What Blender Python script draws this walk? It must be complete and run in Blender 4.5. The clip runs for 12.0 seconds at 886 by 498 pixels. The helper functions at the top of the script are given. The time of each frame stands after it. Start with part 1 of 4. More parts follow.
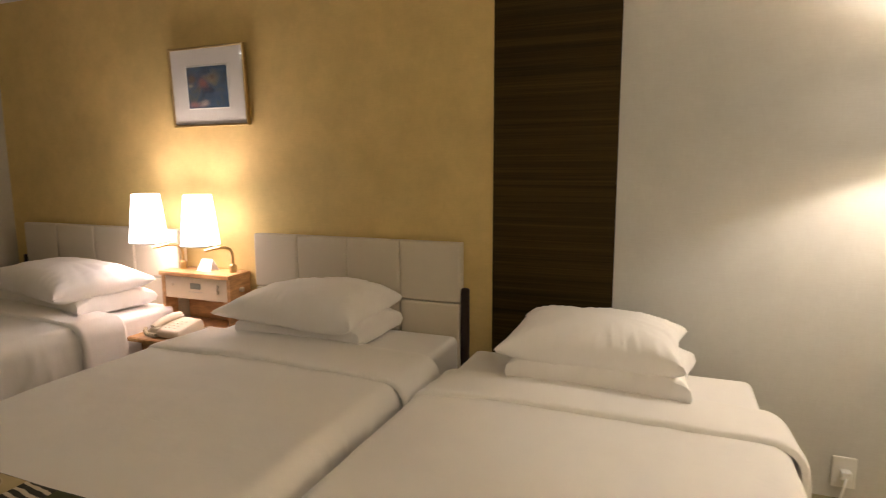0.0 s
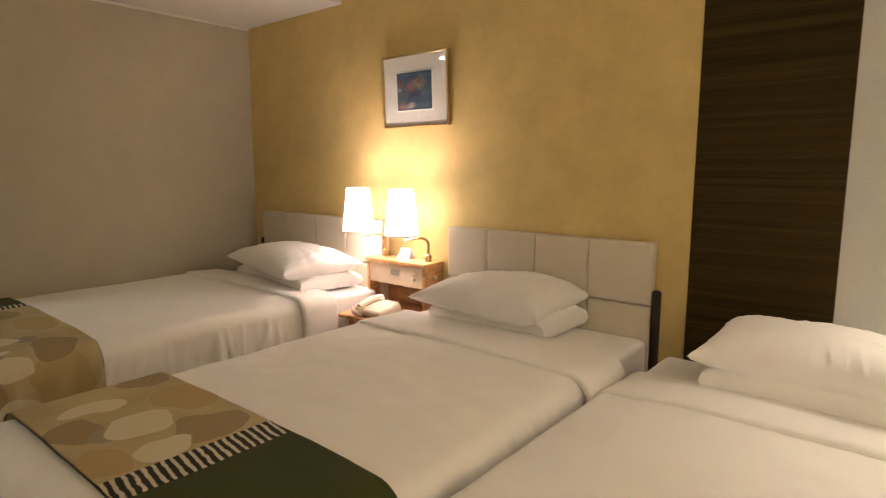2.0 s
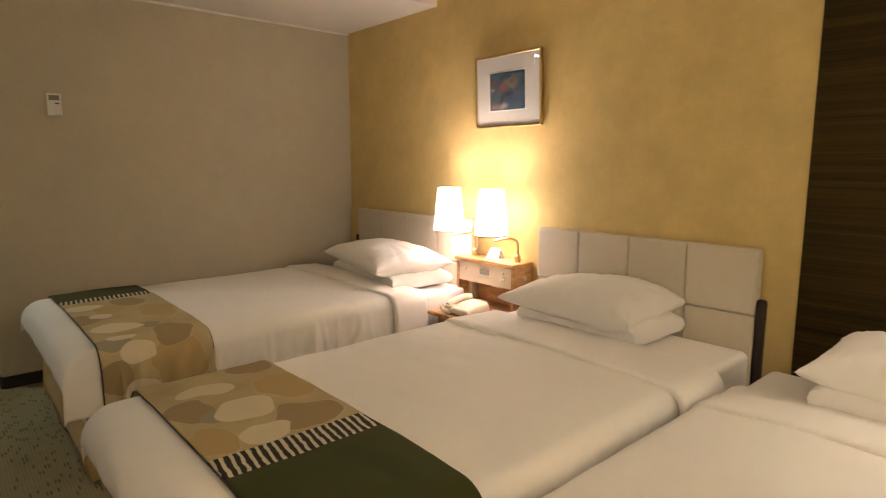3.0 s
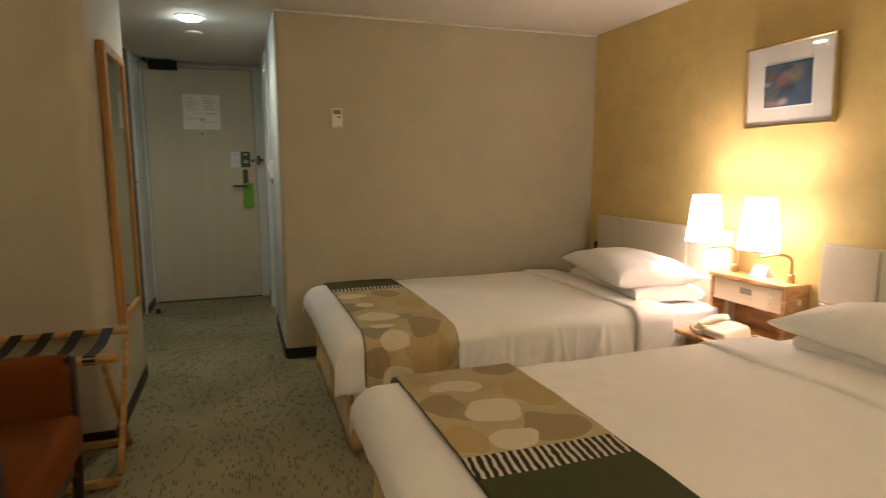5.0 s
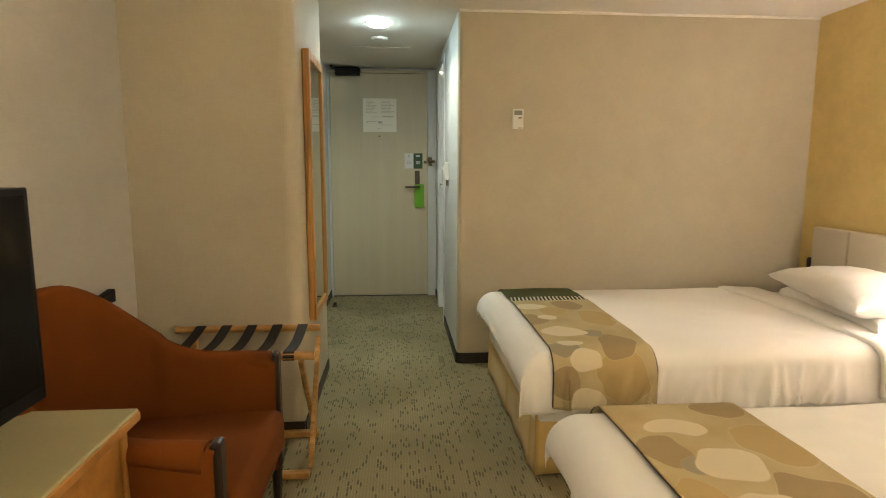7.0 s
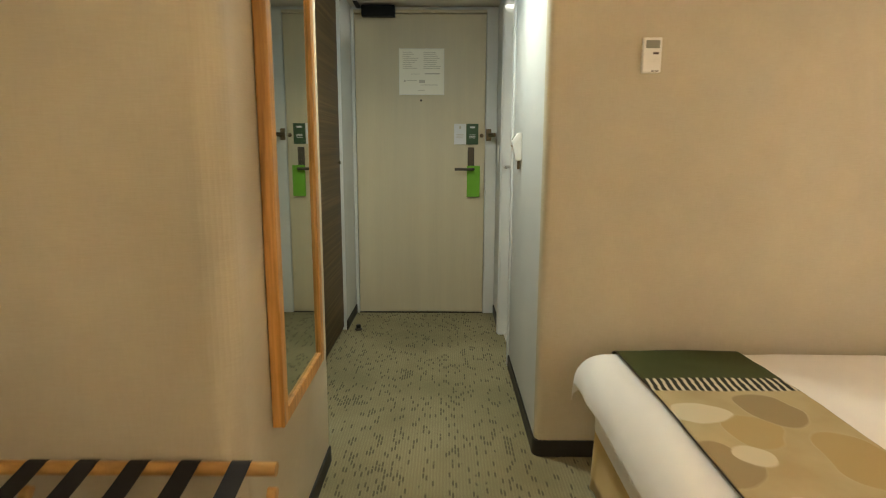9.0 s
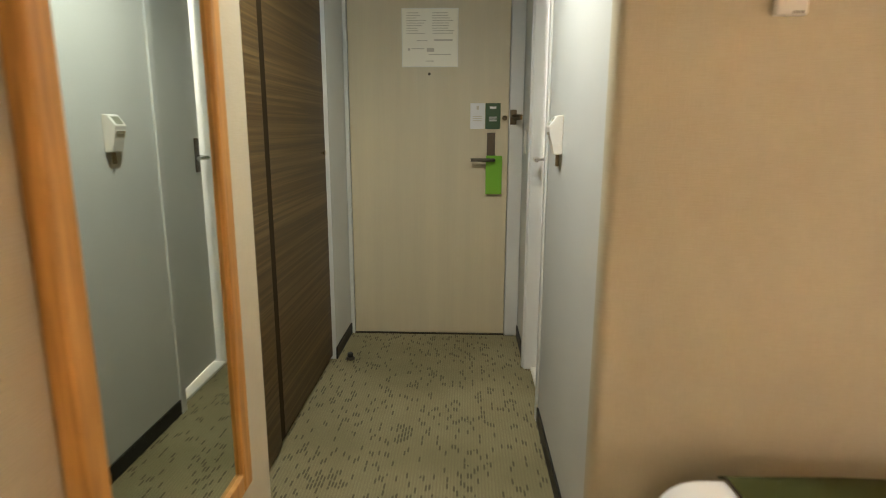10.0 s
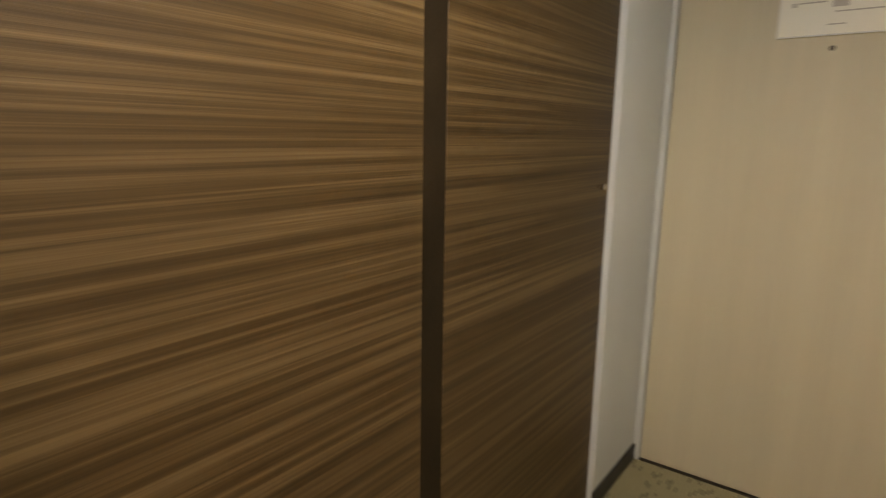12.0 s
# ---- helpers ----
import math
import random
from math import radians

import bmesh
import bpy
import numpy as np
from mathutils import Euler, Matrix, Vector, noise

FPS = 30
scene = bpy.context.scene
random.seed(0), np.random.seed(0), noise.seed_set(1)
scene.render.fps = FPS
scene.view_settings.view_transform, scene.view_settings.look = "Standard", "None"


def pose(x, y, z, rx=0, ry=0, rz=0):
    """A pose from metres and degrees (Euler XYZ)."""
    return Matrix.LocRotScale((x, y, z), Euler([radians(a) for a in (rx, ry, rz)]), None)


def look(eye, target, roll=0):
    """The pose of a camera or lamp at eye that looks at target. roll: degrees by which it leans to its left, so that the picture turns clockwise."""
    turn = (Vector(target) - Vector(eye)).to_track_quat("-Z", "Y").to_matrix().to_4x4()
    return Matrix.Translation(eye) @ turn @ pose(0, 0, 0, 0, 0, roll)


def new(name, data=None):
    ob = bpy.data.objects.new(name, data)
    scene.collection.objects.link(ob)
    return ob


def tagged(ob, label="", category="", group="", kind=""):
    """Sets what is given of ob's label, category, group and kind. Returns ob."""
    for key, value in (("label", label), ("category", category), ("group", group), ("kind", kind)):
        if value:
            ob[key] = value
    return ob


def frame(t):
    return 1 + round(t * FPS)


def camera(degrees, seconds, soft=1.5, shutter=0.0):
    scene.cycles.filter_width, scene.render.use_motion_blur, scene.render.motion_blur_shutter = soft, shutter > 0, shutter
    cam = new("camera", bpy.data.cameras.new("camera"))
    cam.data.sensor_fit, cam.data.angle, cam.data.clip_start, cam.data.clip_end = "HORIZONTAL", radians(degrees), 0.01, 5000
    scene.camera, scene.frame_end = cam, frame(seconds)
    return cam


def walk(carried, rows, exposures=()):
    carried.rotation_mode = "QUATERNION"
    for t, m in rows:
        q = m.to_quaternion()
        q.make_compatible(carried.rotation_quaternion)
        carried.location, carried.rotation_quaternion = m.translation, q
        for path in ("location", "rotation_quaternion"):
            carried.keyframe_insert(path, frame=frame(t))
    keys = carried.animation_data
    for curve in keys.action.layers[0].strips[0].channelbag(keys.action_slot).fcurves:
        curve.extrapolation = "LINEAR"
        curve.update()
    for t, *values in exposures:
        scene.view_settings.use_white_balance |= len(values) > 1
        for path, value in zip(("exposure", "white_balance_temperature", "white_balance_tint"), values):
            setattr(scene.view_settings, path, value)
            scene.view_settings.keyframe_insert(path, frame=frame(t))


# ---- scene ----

# ================= camera and walk =================
cam = camera(74.85, 12.0, soft=1.0, shutter=0.4)
PATH = [
    (0, (-0.861, 1.08, 1.185), (-1.594, 2.919, 0.899), -0.25),
    (0.5, (-0.881, 1.099, 1.19), (-1.768, 2.868, 0.902), -0.24),
    (1, (-0.879, 1.083, 1.172), (-1.902, 2.78, 0.899), -0.18),
    (1.5, (-0.854, 1.066, 1.175), (-2.01, 2.674, 0.894), 0.09),
    (2, (-0.86, 1.018, 1.174), (-2.124, 2.54, 0.889), -0.01),
    (2.5, (-0.844, 1.01, 1.184), (-2.225, 2.427, 0.893), 0.0),
    (4.5, (-0.919, 0.981, 1.192), (-2.695, 1.856, 0.912), -0.29),
    (5, (-0.939, 0.963, 1.188), (-2.81, 1.614, 0.913), -0.17),
    (5.5, (-0.95, 0.93, 1.192), (-2.879, 1.382, 0.918), -0.13),
    (6, (-0.956, 0.892, 1.195), (-2.917, 1.18, 0.924), -0.03),
    (6.5, (-0.979, 0.877, 1.202), (-2.952, 1.076, 0.938), -0.01),
    (7, (-1.125, 0.83, 1.205), (-3.1, 0.984, 0.93), 0.1),
    (9, (-2.511, 0.84, 1.183), (-4.481, 0.831, 0.838), 0.21),
    (9.5, (-2.894, 0.879, 1.206), (-4.857, 0.844, 0.827), 0.16),
    (10, (-3.284, 0.876, 1.208), (-5.241, 0.799, 0.8), 0.18),
    (10.5, (-3.643, 0.902, 1.216), (-5.591, 0.731, 0.797), 0.34),
    (11, (-3.957, 0.931, 1.218), (-5.869, 0.518, 0.798), 0.29),
    (11.5, (-4.258, 0.859, 1.222), (-6.063, 0.097, 0.819), 0.52),
    (12, (-4.463, 0.828, 1.233), (-6.035, -0.345, 0.844), 0.9),
]
EXPOSURES = [(0, 0.90, 6350, 13), (1.0, 1.10, 6450, 14), (2.5, 1.36, 6600, 13), (4.5, 1.5, 6850, 13), (5.5, 1.64, 6850, 12), (6.0, 2.0, 6600, 9), (6.5, 2.25, 6500, 7), (7.0, 2.42, 6500, 7), (9.0, 2.55, 6700, 9), (10.0, 2.6, 6800, 16), (10.5, 2.52, 7000, 22), (11.0, 2.45, 7300, 25), (11.5, 2.65, 7400, 27), (12, 2.85, 7400, 28)]
walk(cam, [(t, look(eye, target, roll)) for t, eye, target, roll in PATH], EXPOSURES)

# ================= world and lamps =================
world = bpy.data.worlds.new("night")
scene.world = world
world.use_nodes = True
world.node_tree.nodes["Background"].inputs[0].default_value = (0.01, 0.012, 0.02, 1)
world.node_tree.nodes["Background"].inputs[1].default_value = 0.2

WARM, COOL = (1.0, 0.865, 0.84), (1.0, 0.925, 0.71)
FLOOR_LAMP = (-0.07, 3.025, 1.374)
# An added fill light: no lamp is known to stand here on the desk.
FILL_LAMP = (0.32, -0.06, 1.13)


def point_lamp(name, at, watts, colour, radius=0.03):
    data = bpy.data.lights.new(name, "POINT")
    data.energy, data.color, data.shadow_soft_size = watts, colour, radius
    ob = new(name, data)
    ob.location = at
    return ob


def spot_lamp(name, at, watts, colour, degrees, radius=0.05):
    data = bpy.data.lights.new(name, "SPOT")
    data.energy, data.color, data.shadow_soft_size = watts, colour, radius
    data.spot_size, data.spot_blend = radians(degrees), 0.6
    ob = new(name, data)
    ob.location = at
    return ob


SHADE_GLOW = 3.2
point_lamp("bedside_bulb", (-3.286, 3.20, 0.985), 2.5, WARM, 0.05)
point_lamp("bedside_bulb", (-2.955, 3.20, 0.985), 2.5, WARM, 0.05)
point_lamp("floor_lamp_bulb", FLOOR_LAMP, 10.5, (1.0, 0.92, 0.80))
# Added fill from the desk's unseen end, to lift the beds and walls.
point_lamp("fill_lamp_bulb", FILL_LAMP, 50.0, (1.0, 0.84, 0.67))
point_lamp("bathroom_bulb", (-5.7, 1.9, 2.0), 15.0, (1.0, 0.97, 0.92), 0.08)
spot_lamp("downlight_bulb", (-4.95, 0.72, 2.075), 5.7, COOL, 160)

# ================= materials =================


def material(name, colour, rough=0.6, metal=0.0, spec=0.5):
    m = bpy.data.materials.new(name)
    m.use_nodes = True
    b = m.node_tree.nodes["Principled BSDF"]
    b.inputs["Base Color"].default_value = (*colour, 1)
    b.inputs["Roughness"].default_value = rough
    b.inputs["Metallic"].default_value = metal
    b.inputs["Specular IOR Level"].default_value = spec
    return m


def node(m, kind, **inputs):
    n = m.node_tree.nodes.new(kind)
    for key, value in inputs.items():
        n.inputs[key.replace("_", " ")].default_value = value
    return n


def link(m, a, out, b, into):
    m.node_tree.links.new(a.outputs[out], b.inputs[into])


def coords(m, scale=(1, 1, 1), rotation=(0, 0, 0)):
    c = m.node_tree.nodes.new("ShaderNodeTexCoord")
    p = m.node_tree.nodes.new("ShaderNodeMapping")
    p.inputs["Scale"].default_value = scale
    p.inputs["Rotation"].default_value = rotation
    link(m, c, "Object", p, "Vector")
    return p


def ramp(m, stops, constant=False):
    r = m.node_tree.nodes.new("ShaderNodeValToRGB")
    e = r.color_ramp.elements
    while len(e) < len(stops):
        e.new(0.5)
    for el, (pos, col) in zip(e, stops):
        el.position, el.color = pos, (*col, 1)
    if constant:
        r.color_ramp.interpolation = "CONSTANT"
    return r


def principled(m):
    return m.node_tree.nodes["Principled BSDF"]


def mix(m, a, b, factor):
    """Mixes two colour sockets or colours by a value socket."""
    n = m.node_tree.nodes.new("ShaderNodeMix")
    n.data_type = "RGBA"
    for value, at in ((factor, 0), (a, 6), (b, 7)):
        if isinstance(value, (tuple, float)):
            n.inputs[at].default_value = (*value, 1) if isinstance(value, tuple) else value
        else:
            m.node_tree.links.new(value, n.inputs[at])
    return n


def bump(m, height, strength, distance=0.002):
    n = m.node_tree.nodes.new("ShaderNodeBump")
    n.inputs["Strength"].default_value = strength
    n.inputs["Distance"].default_value = distance
    m.node_tree.links.new(height, n.inputs["Height"])
    m.node_tree.links.new(n.outputs["Normal"], principled(m).inputs["Normal"])
    return n


def scaled(c, k):
    return tuple(v * k for v in c)


def mottled(name, colour, rough=0.7, scale=3.0, amount=0.10, grain=250.0, relief=0.25, metal=0.0, spec=0.4, stretch=(1, 1, 1), depth=0.001):
    """A surface with broad mottling, fine grain and relief."""
    m = material(name, colour, rough, metal, spec)
    p = coords(m, stretch)
    broad = node(m, "ShaderNodeTexNoise", Scale=scale, Detail=4.0)
    fine = node(m, "ShaderNodeTexNoise", Scale=grain, Detail=3.0)
    link(m, p, 0, broad, "Vector")
    link(m, p, 0, fine, "Vector")
    r = ramp(m, [(0.3, scaled(colour, 1 - amount)), (0.7, scaled(colour, 1 + amount))])
    link(m, broad, 0, r, 0)
    r2 = ramp(m, [(0.3, scaled((1, 1, 1), 1 - amount * 0.8)), (0.7, (1, 1, 1))])
    link(m, fine, 0, r2, 0)
    x = m.node_tree.nodes.new("ShaderNodeMix")
    x.data_type, x.blend_type = "RGBA", "MULTIPLY"
    x.inputs[0].default_value = 1.0
    m.node_tree.links.new(r.outputs[0], x.inputs[6])
    m.node_tree.links.new(r2.outputs[0], x.inputs[7])
    m.node_tree.links.new(x.outputs[2], principled(m).inputs["Base Color"])
    bump(m, fine.outputs[0], relief, depth)
    return m


def wallpaper(name, colour, amount=0.06):
    """Woven paper: crossed fine threads and a soft blotch."""
    m = material(name, colour, 0.75, 0, 0.25)
    p1, p2, p3 = coords(m, (25, 25, 420)), coords(m, (420, 420, 25)), coords(m)
    a = node(m, "ShaderNodeTexNoise", Scale=1.0, Detail=2.0)
    b = node(m, "ShaderNodeTexNoise", Scale=1.0, Detail=2.0)
    c = node(m, "ShaderNodeTexNoise", Scale=5.0, Detail=5.0, Roughness=0.65)
    link(m, p1, 0, a, "Vector")
    link(m, p2, 0, b, "Vector")
    link(m, p3, 0, c, "Vector")
    add = m.node_tree.nodes.new("ShaderNodeMath")
    add.operation = "ADD"
    link(m, a, 0, add, 0)
    link(m, b, 0, add, 1)
    half = m.node_tree.nodes.new("ShaderNodeMath")
    half.operation = "MULTIPLY"
    half.inputs[1].default_value = 0.5
    link(m, add, 0, half, 0)
    r = ramp(m, [(0.35, scaled(colour, 1 - amount)), (0.65, scaled(colour, 1 + amount))])
    link(m, c, 0, r, 0)
    r2 = ramp(m, [(0.35, (0.93, 0.925, 0.91)), (0.65, (1, 1, 1))])
    link(m, half, 0, r2, 0)
    x = m.node_tree.nodes.new("ShaderNodeMix")
    x.data_type, x.blend_type = "RGBA", "MULTIPLY"
    x.inputs[0].default_value = 1.0
    m.node_tree.links.new(r.outputs[0], x.inputs[6])
    m.node_tree.links.new(r2.outputs[0], x.inputs[7])
    m.node_tree.links.new(x.outputs[2], principled(m).inputs["Base Color"])
    bump(m, half.outputs[0], 0.35, 0.0012)
    return m


def striped_wood(name, dark, light, rough=0.4, stretch=(0.5, 0.5, 34), relief=0.15, spec=0.4):
    """Veneer with the grain along the stretched axes."""
    m = material(name, dark, rough, 0, spec)
    p = coords(m, stretch)
    warp = node(m, "ShaderNodeTexNoise", Scale=1.0, Detail=6.0, Roughness=0.62, Distortion=0.35)
    link(m, p, 0, warp, "Vector")
    p2 = coords(m, tuple(4.5 * v for v in stretch))
    fine = node(m, "ShaderNodeTexNoise", Scale=1.0, Detail=4.0, Roughness=0.6)
    link(m, p2, 0, fine, "Vector")
    r = ramp(m, [(0.30, scaled(dark, 0.6)), (0.47, dark), (0.60, light), (0.75, scaled(light, 1.25))])
    link(m, warp, 0, r, 0)
    r2 = ramp(m, [(0.35, (0.72, 0.70, 0.68)), (0.6, (1, 1, 1))])
    link(m, fine, 0, r2, 0)
    x = m.node_tree.nodes.new("ShaderNodeMix")
    x.data_type, x.blend_type = "RGBA", "MULTIPLY"
    x.inputs[0].default_value = 1.0
    m.node_tree.links.new(r.outputs[0], x.inputs[6])
    m.node_tree.links.new(r2.outputs[0], x.inputs[7])
    m.node_tree.links.new(x.outputs[2], principled(m).inputs["Base Color"])
    bump(m, fine.outputs[0], relief, 0.001)
    return m


def maths(m, kind, a, b=0.0):
    n = m.node_tree.nodes.new("ShaderNodeMath")
    n.operation = kind
    for at, v in enumerate((a, b)):
        if isinstance(v, (int, float)):
            n.inputs[at].default_value = v
        else:
            m.node_tree.links.new(v, n.inputs[at])
    return n.outputs[0]


def carpet_material():
    """Ribbed pile along the corridor, with short dark dashes gathered in scattered rings."""
    base = (0.36, 0.312, 0.178)
    m = material("carpet", base, 0.95, 0, 0.1)
    p = coords(m)
    xyz = m.node_tree.nodes.new("ShaderNodeSeparateXYZ")
    link(m, p, 0, xyz, 0)
    row = maths(m, "MULTIPLY", xyz.outputs[1], 1 / 0.012)
    near = maths(m, "ABSOLUTE", maths(m, "SUBTRACT", maths(m, "FRACT", row), 0.5))
    rib = maths(m, "MULTIPLY", near, 2.0)
    line = maths(m, "LESS_THAN", near, 0.30)
    shift = m.node_tree.nodes.new("ShaderNodeTexWhiteNoise")
    shift.noise_dimensions = "1D"
    m.node_tree.links.new(maths(m, "FLOOR", row), shift.inputs["W"])
    step = maths(m, "ADD", maths(m, "MULTIPLY", xyz.outputs[0], 1 / 0.038), maths(m, "MULTIPLY", shift.outputs[0], 7.0))
    within = maths(m, "LESS_THAN", maths(m, "ABSOLUTE", maths(m, "SUBTRACT", maths(m, "FRACT", step), 0.5)), 0.42)
    place = m.node_tree.nodes.new("ShaderNodeCombineXYZ")
    m.node_tree.links.new(maths(m, "MULTIPLY", maths(m, "SUBTRACT", maths(m, "FLOOR", step), maths(m, "MULTIPLY", shift.outputs[0], 7.0)), 0.038), place.inputs[0])
    m.node_tree.links.new(maths(m, "MULTIPLY", maths(m, "FLOOR", row), 0.012), place.inputs[1])
    rings = node(m, "ShaderNodeTexVoronoi", Scale=2.7, Randomness=0.8)
    link(m, place, 0, rings, "Vector")
    on_ring = maths(m, "LESS_THAN", maths(m, "FRACT", maths(m, "MULTIPLY", rings.outputs["Distance"], 8.0)), 0.40)
    chance = m.node_tree.nodes.new("ShaderNodeTexWhiteNoise")
    chance.noise_dimensions = "2D"
    link(m, place, 0, chance, "Vector")
    patch = node(m, "ShaderNodeTexNoise", Scale=5.0, Detail=1.0)
    link(m, p, 0, patch, "Vector")
    level = maths(m, "ADD", chance.outputs[0], maths(m, "MULTIPLY", patch.outputs[0], 0.9))
    likely = maths(m, "GREATER_THAN", maths(m, "ADD", level, maths(m, "MULTIPLY", on_ring, 0.50)), 1.50)
    marks = maths(m, "MULTIPLY", maths(m, "MULTIPLY", line, within), likely)
    pile = node(m, "ShaderNodeTexNoise", Scale=420.0, Detail=2.0)
    link(m, p, 0, pile, "Vector")
    tuft = ramp(m, [(0.3, scaled(base, 0.70)), (0.7, scaled(base, 1.16))])
    link(m, pile, 0, tuft, 0)
    broad = node(m, "ShaderNodeTexNoise", Scale=2.2, Detail=5.0)
    link(m, p, 0, broad, "Vector")
    dirt = ramp(m, [(0.35, (0.72, 0.73, 0.68)), (0.65, (1, 1, 1))])
    link(m, broad, 0, dirt, 0)
    x = m.node_tree.nodes.new("ShaderNodeMix")
    x.data_type, x.blend_type = "RGBA", "MULTIPLY"
    x.inputs[0].default_value = 1.0
    m.node_tree.links.new(tuft.outputs[0], x.inputs[6])
    m.node_tree.links.new(dirt.outputs[0], x.inputs[7])
    ribbed = mix(m, x.outputs[2], (0.20, 0.17, 0.105), maths(m, "MULTIPLY", maths(m, "SUBTRACT", 1.0, rib), 0.40))
    full = mix(m, ribbed.outputs[2], (0.060, 0.050, 0.034), maths(m, "MULTIPLY", marks, 0.62))
    m.node_tree.links.new(full.outputs[2], principled(m).inputs["Base Color"])
    height = maths(m, "ADD", maths(m, "MULTIPLY", pile.outputs[0], 0.6), maths(m, "MULTIPLY", rib, 0.5))
    height = maths(m, "SUBTRACT", height, maths(m, "MULTIPLY", marks, 0.7))
    bump(m, height, 0.6, 0.003)
    return m


def linen(name, colour, rough=0.8):
    m = mottled(name, colour, rough, 2.5, 0.025, 900.0, 0.12, 0, 0.2, depth=0.0006)
    b = principled(m)
    b.inputs["Sheen Weight"].default_value = 0.15
    # Soft creases under the fine weave.
    p = coords(m, (1.0, 1.6, 1.0), (0, 0, 0.5))
    crease = node(m, "ShaderNodeTexNoise", Scale=9.0, Detail=4.0, Roughness=0.55, Distortion=1.4)
    link(m, p, 0, crease, "Vector")
    soft = m.node_tree.nodes.new("ShaderNodeBump")
    soft.inputs["Strength"].default_value = 0.14
    soft.inputs["Distance"].default_value = 0.008
    link(m, crease, 0, soft, "Height")
    weave = next(n for n in m.node_tree.nodes if n.type == "BUMP" and n != soft)
    link(m, soft, "Normal", weave, "Normal")
    return m


def runner_material(edge, sign, layers):
    """Bed runner: overlapping pebble shapes, a band of short bars, a dark green end, laid out in the cloth's own metres.
    edge: across, where the bars begin; sign: towards the green; layers: colour and ovals (centre, half axes), lowest first."""
    m = material("runner_cloth", (0.5, 0.4, 0.22), 0.75, 0, 0.2)
    c = m.node_tree.nodes.new("ShaderNodeTexCoord")
    p = m.node_tree.nodes.new("ShaderNodeMapping")
    link(m, c, "UV", p, "Vector")
    warp = node(m, "ShaderNodeTexNoise", Scale=7.0, Detail=1.0)
    link(m, p, 0, warp, "Vector")
    off = m.node_tree.nodes.new("ShaderNodeVectorMath")
    off.operation = "MULTIPLY_ADD"
    off.inputs[1].default_value = (0.09, 0.09, 0.0)
    link(m, warp, 1, off, 0)
    link(m, p, 0, off, 2)
    broad = node(m, "ShaderNodeTexNoise", Scale=6.0, Detail=3.0)
    link(m, p, 0, broad, "Vector")
    ground = ramp(m, [(0.35, (0.44, 0.34, 0.175)), (0.65, (0.52, 0.425, 0.235))])
    link(m, broad, 0, ground, 0)
    under = ground.outputs[0]
    for colour, ovals in layers:
        field = 0.0
        for x, y, a, b in ovals:
            local = m.node_tree.nodes.new("ShaderNodeVectorMath")
            local.operation = "MULTIPLY_ADD"
            local.inputs[1].default_value = (1 / a, 1 / b, 0.0)
            local.inputs[2].default_value = (-(x + 0.045) / a, -(y + 0.045) / b, 0.0)
            link(m, off, 0, local, 0)
            square = m.node_tree.nodes.new("ShaderNodeVectorMath")
            square.operation = "DOT_PRODUCT"
            link(m, local, 0, square, 0)
            link(m, local, 0, square, 1)
            field = maths(m, "ADD", maths(m, "POWER", 0.37, square.outputs["Value"]), field)
        rim = mix(m, under, (0.60, 0.53, 0.36), maths(m, "MULTIPLY", maths(m, "GREATER_THAN", field, 0.352), 0.35))
        pebbles = mix(m, rim.outputs[2], colour, maths(m, "GREATER_THAN", field, 0.375))
        under = pebbles.outputs[2]
    xyz = m.node_tree.nodes.new("ShaderNodeSeparateXYZ")
    link(m, p, 0, xyz, 0)
    along = maths(m, "MULTIPLY", maths(m, "SUBTRACT", xyz.outputs[0], edge), sign)
    in_bars = maths(m, "GREATER_THAN", along, 0.0)
    in_green = maths(m, "GREATER_THAN", along, 0.094)
    uneven = node(m, "ShaderNodeTexNoise", Scale=38.0, Detail=1.0)
    link(m, p, 0, uneven, "Vector")
    slant = maths(m, "ADD", maths(m, "MULTIPLY", xyz.outputs[1], 1 / 0.0205), maths(m, "MULTIPLY", xyz.outputs[0], 6.0))
    slant = maths(m, "ADD", slant, maths(m, "MULTIPLY", uneven.outputs[0], 0.5))
    bars = maths(m, "GREATER_THAN", maths(m, "FRACT", slant), 0.42)
    bar_colour = mix(m, (0.62, 0.55, 0.42), (0.025, 0.025, 0.015), bars)
    step1 = mix(m, under, bar_colour.outputs[2], in_bars)
    step2 = mix(m, step1.outputs[2], (0.050, 0.058, 0.015), in_green)
    m.node_tree.links.new(step2.outputs[2], principled(m).inputs["Base Color"])
    weave = node(m, "ShaderNodeTexNoise", Scale=700.0, Detail=2.0)
    link(m, p, 0, weave, "Vector")
    bump(m, weave.outputs[0], 0.25, 0.001)
    return m


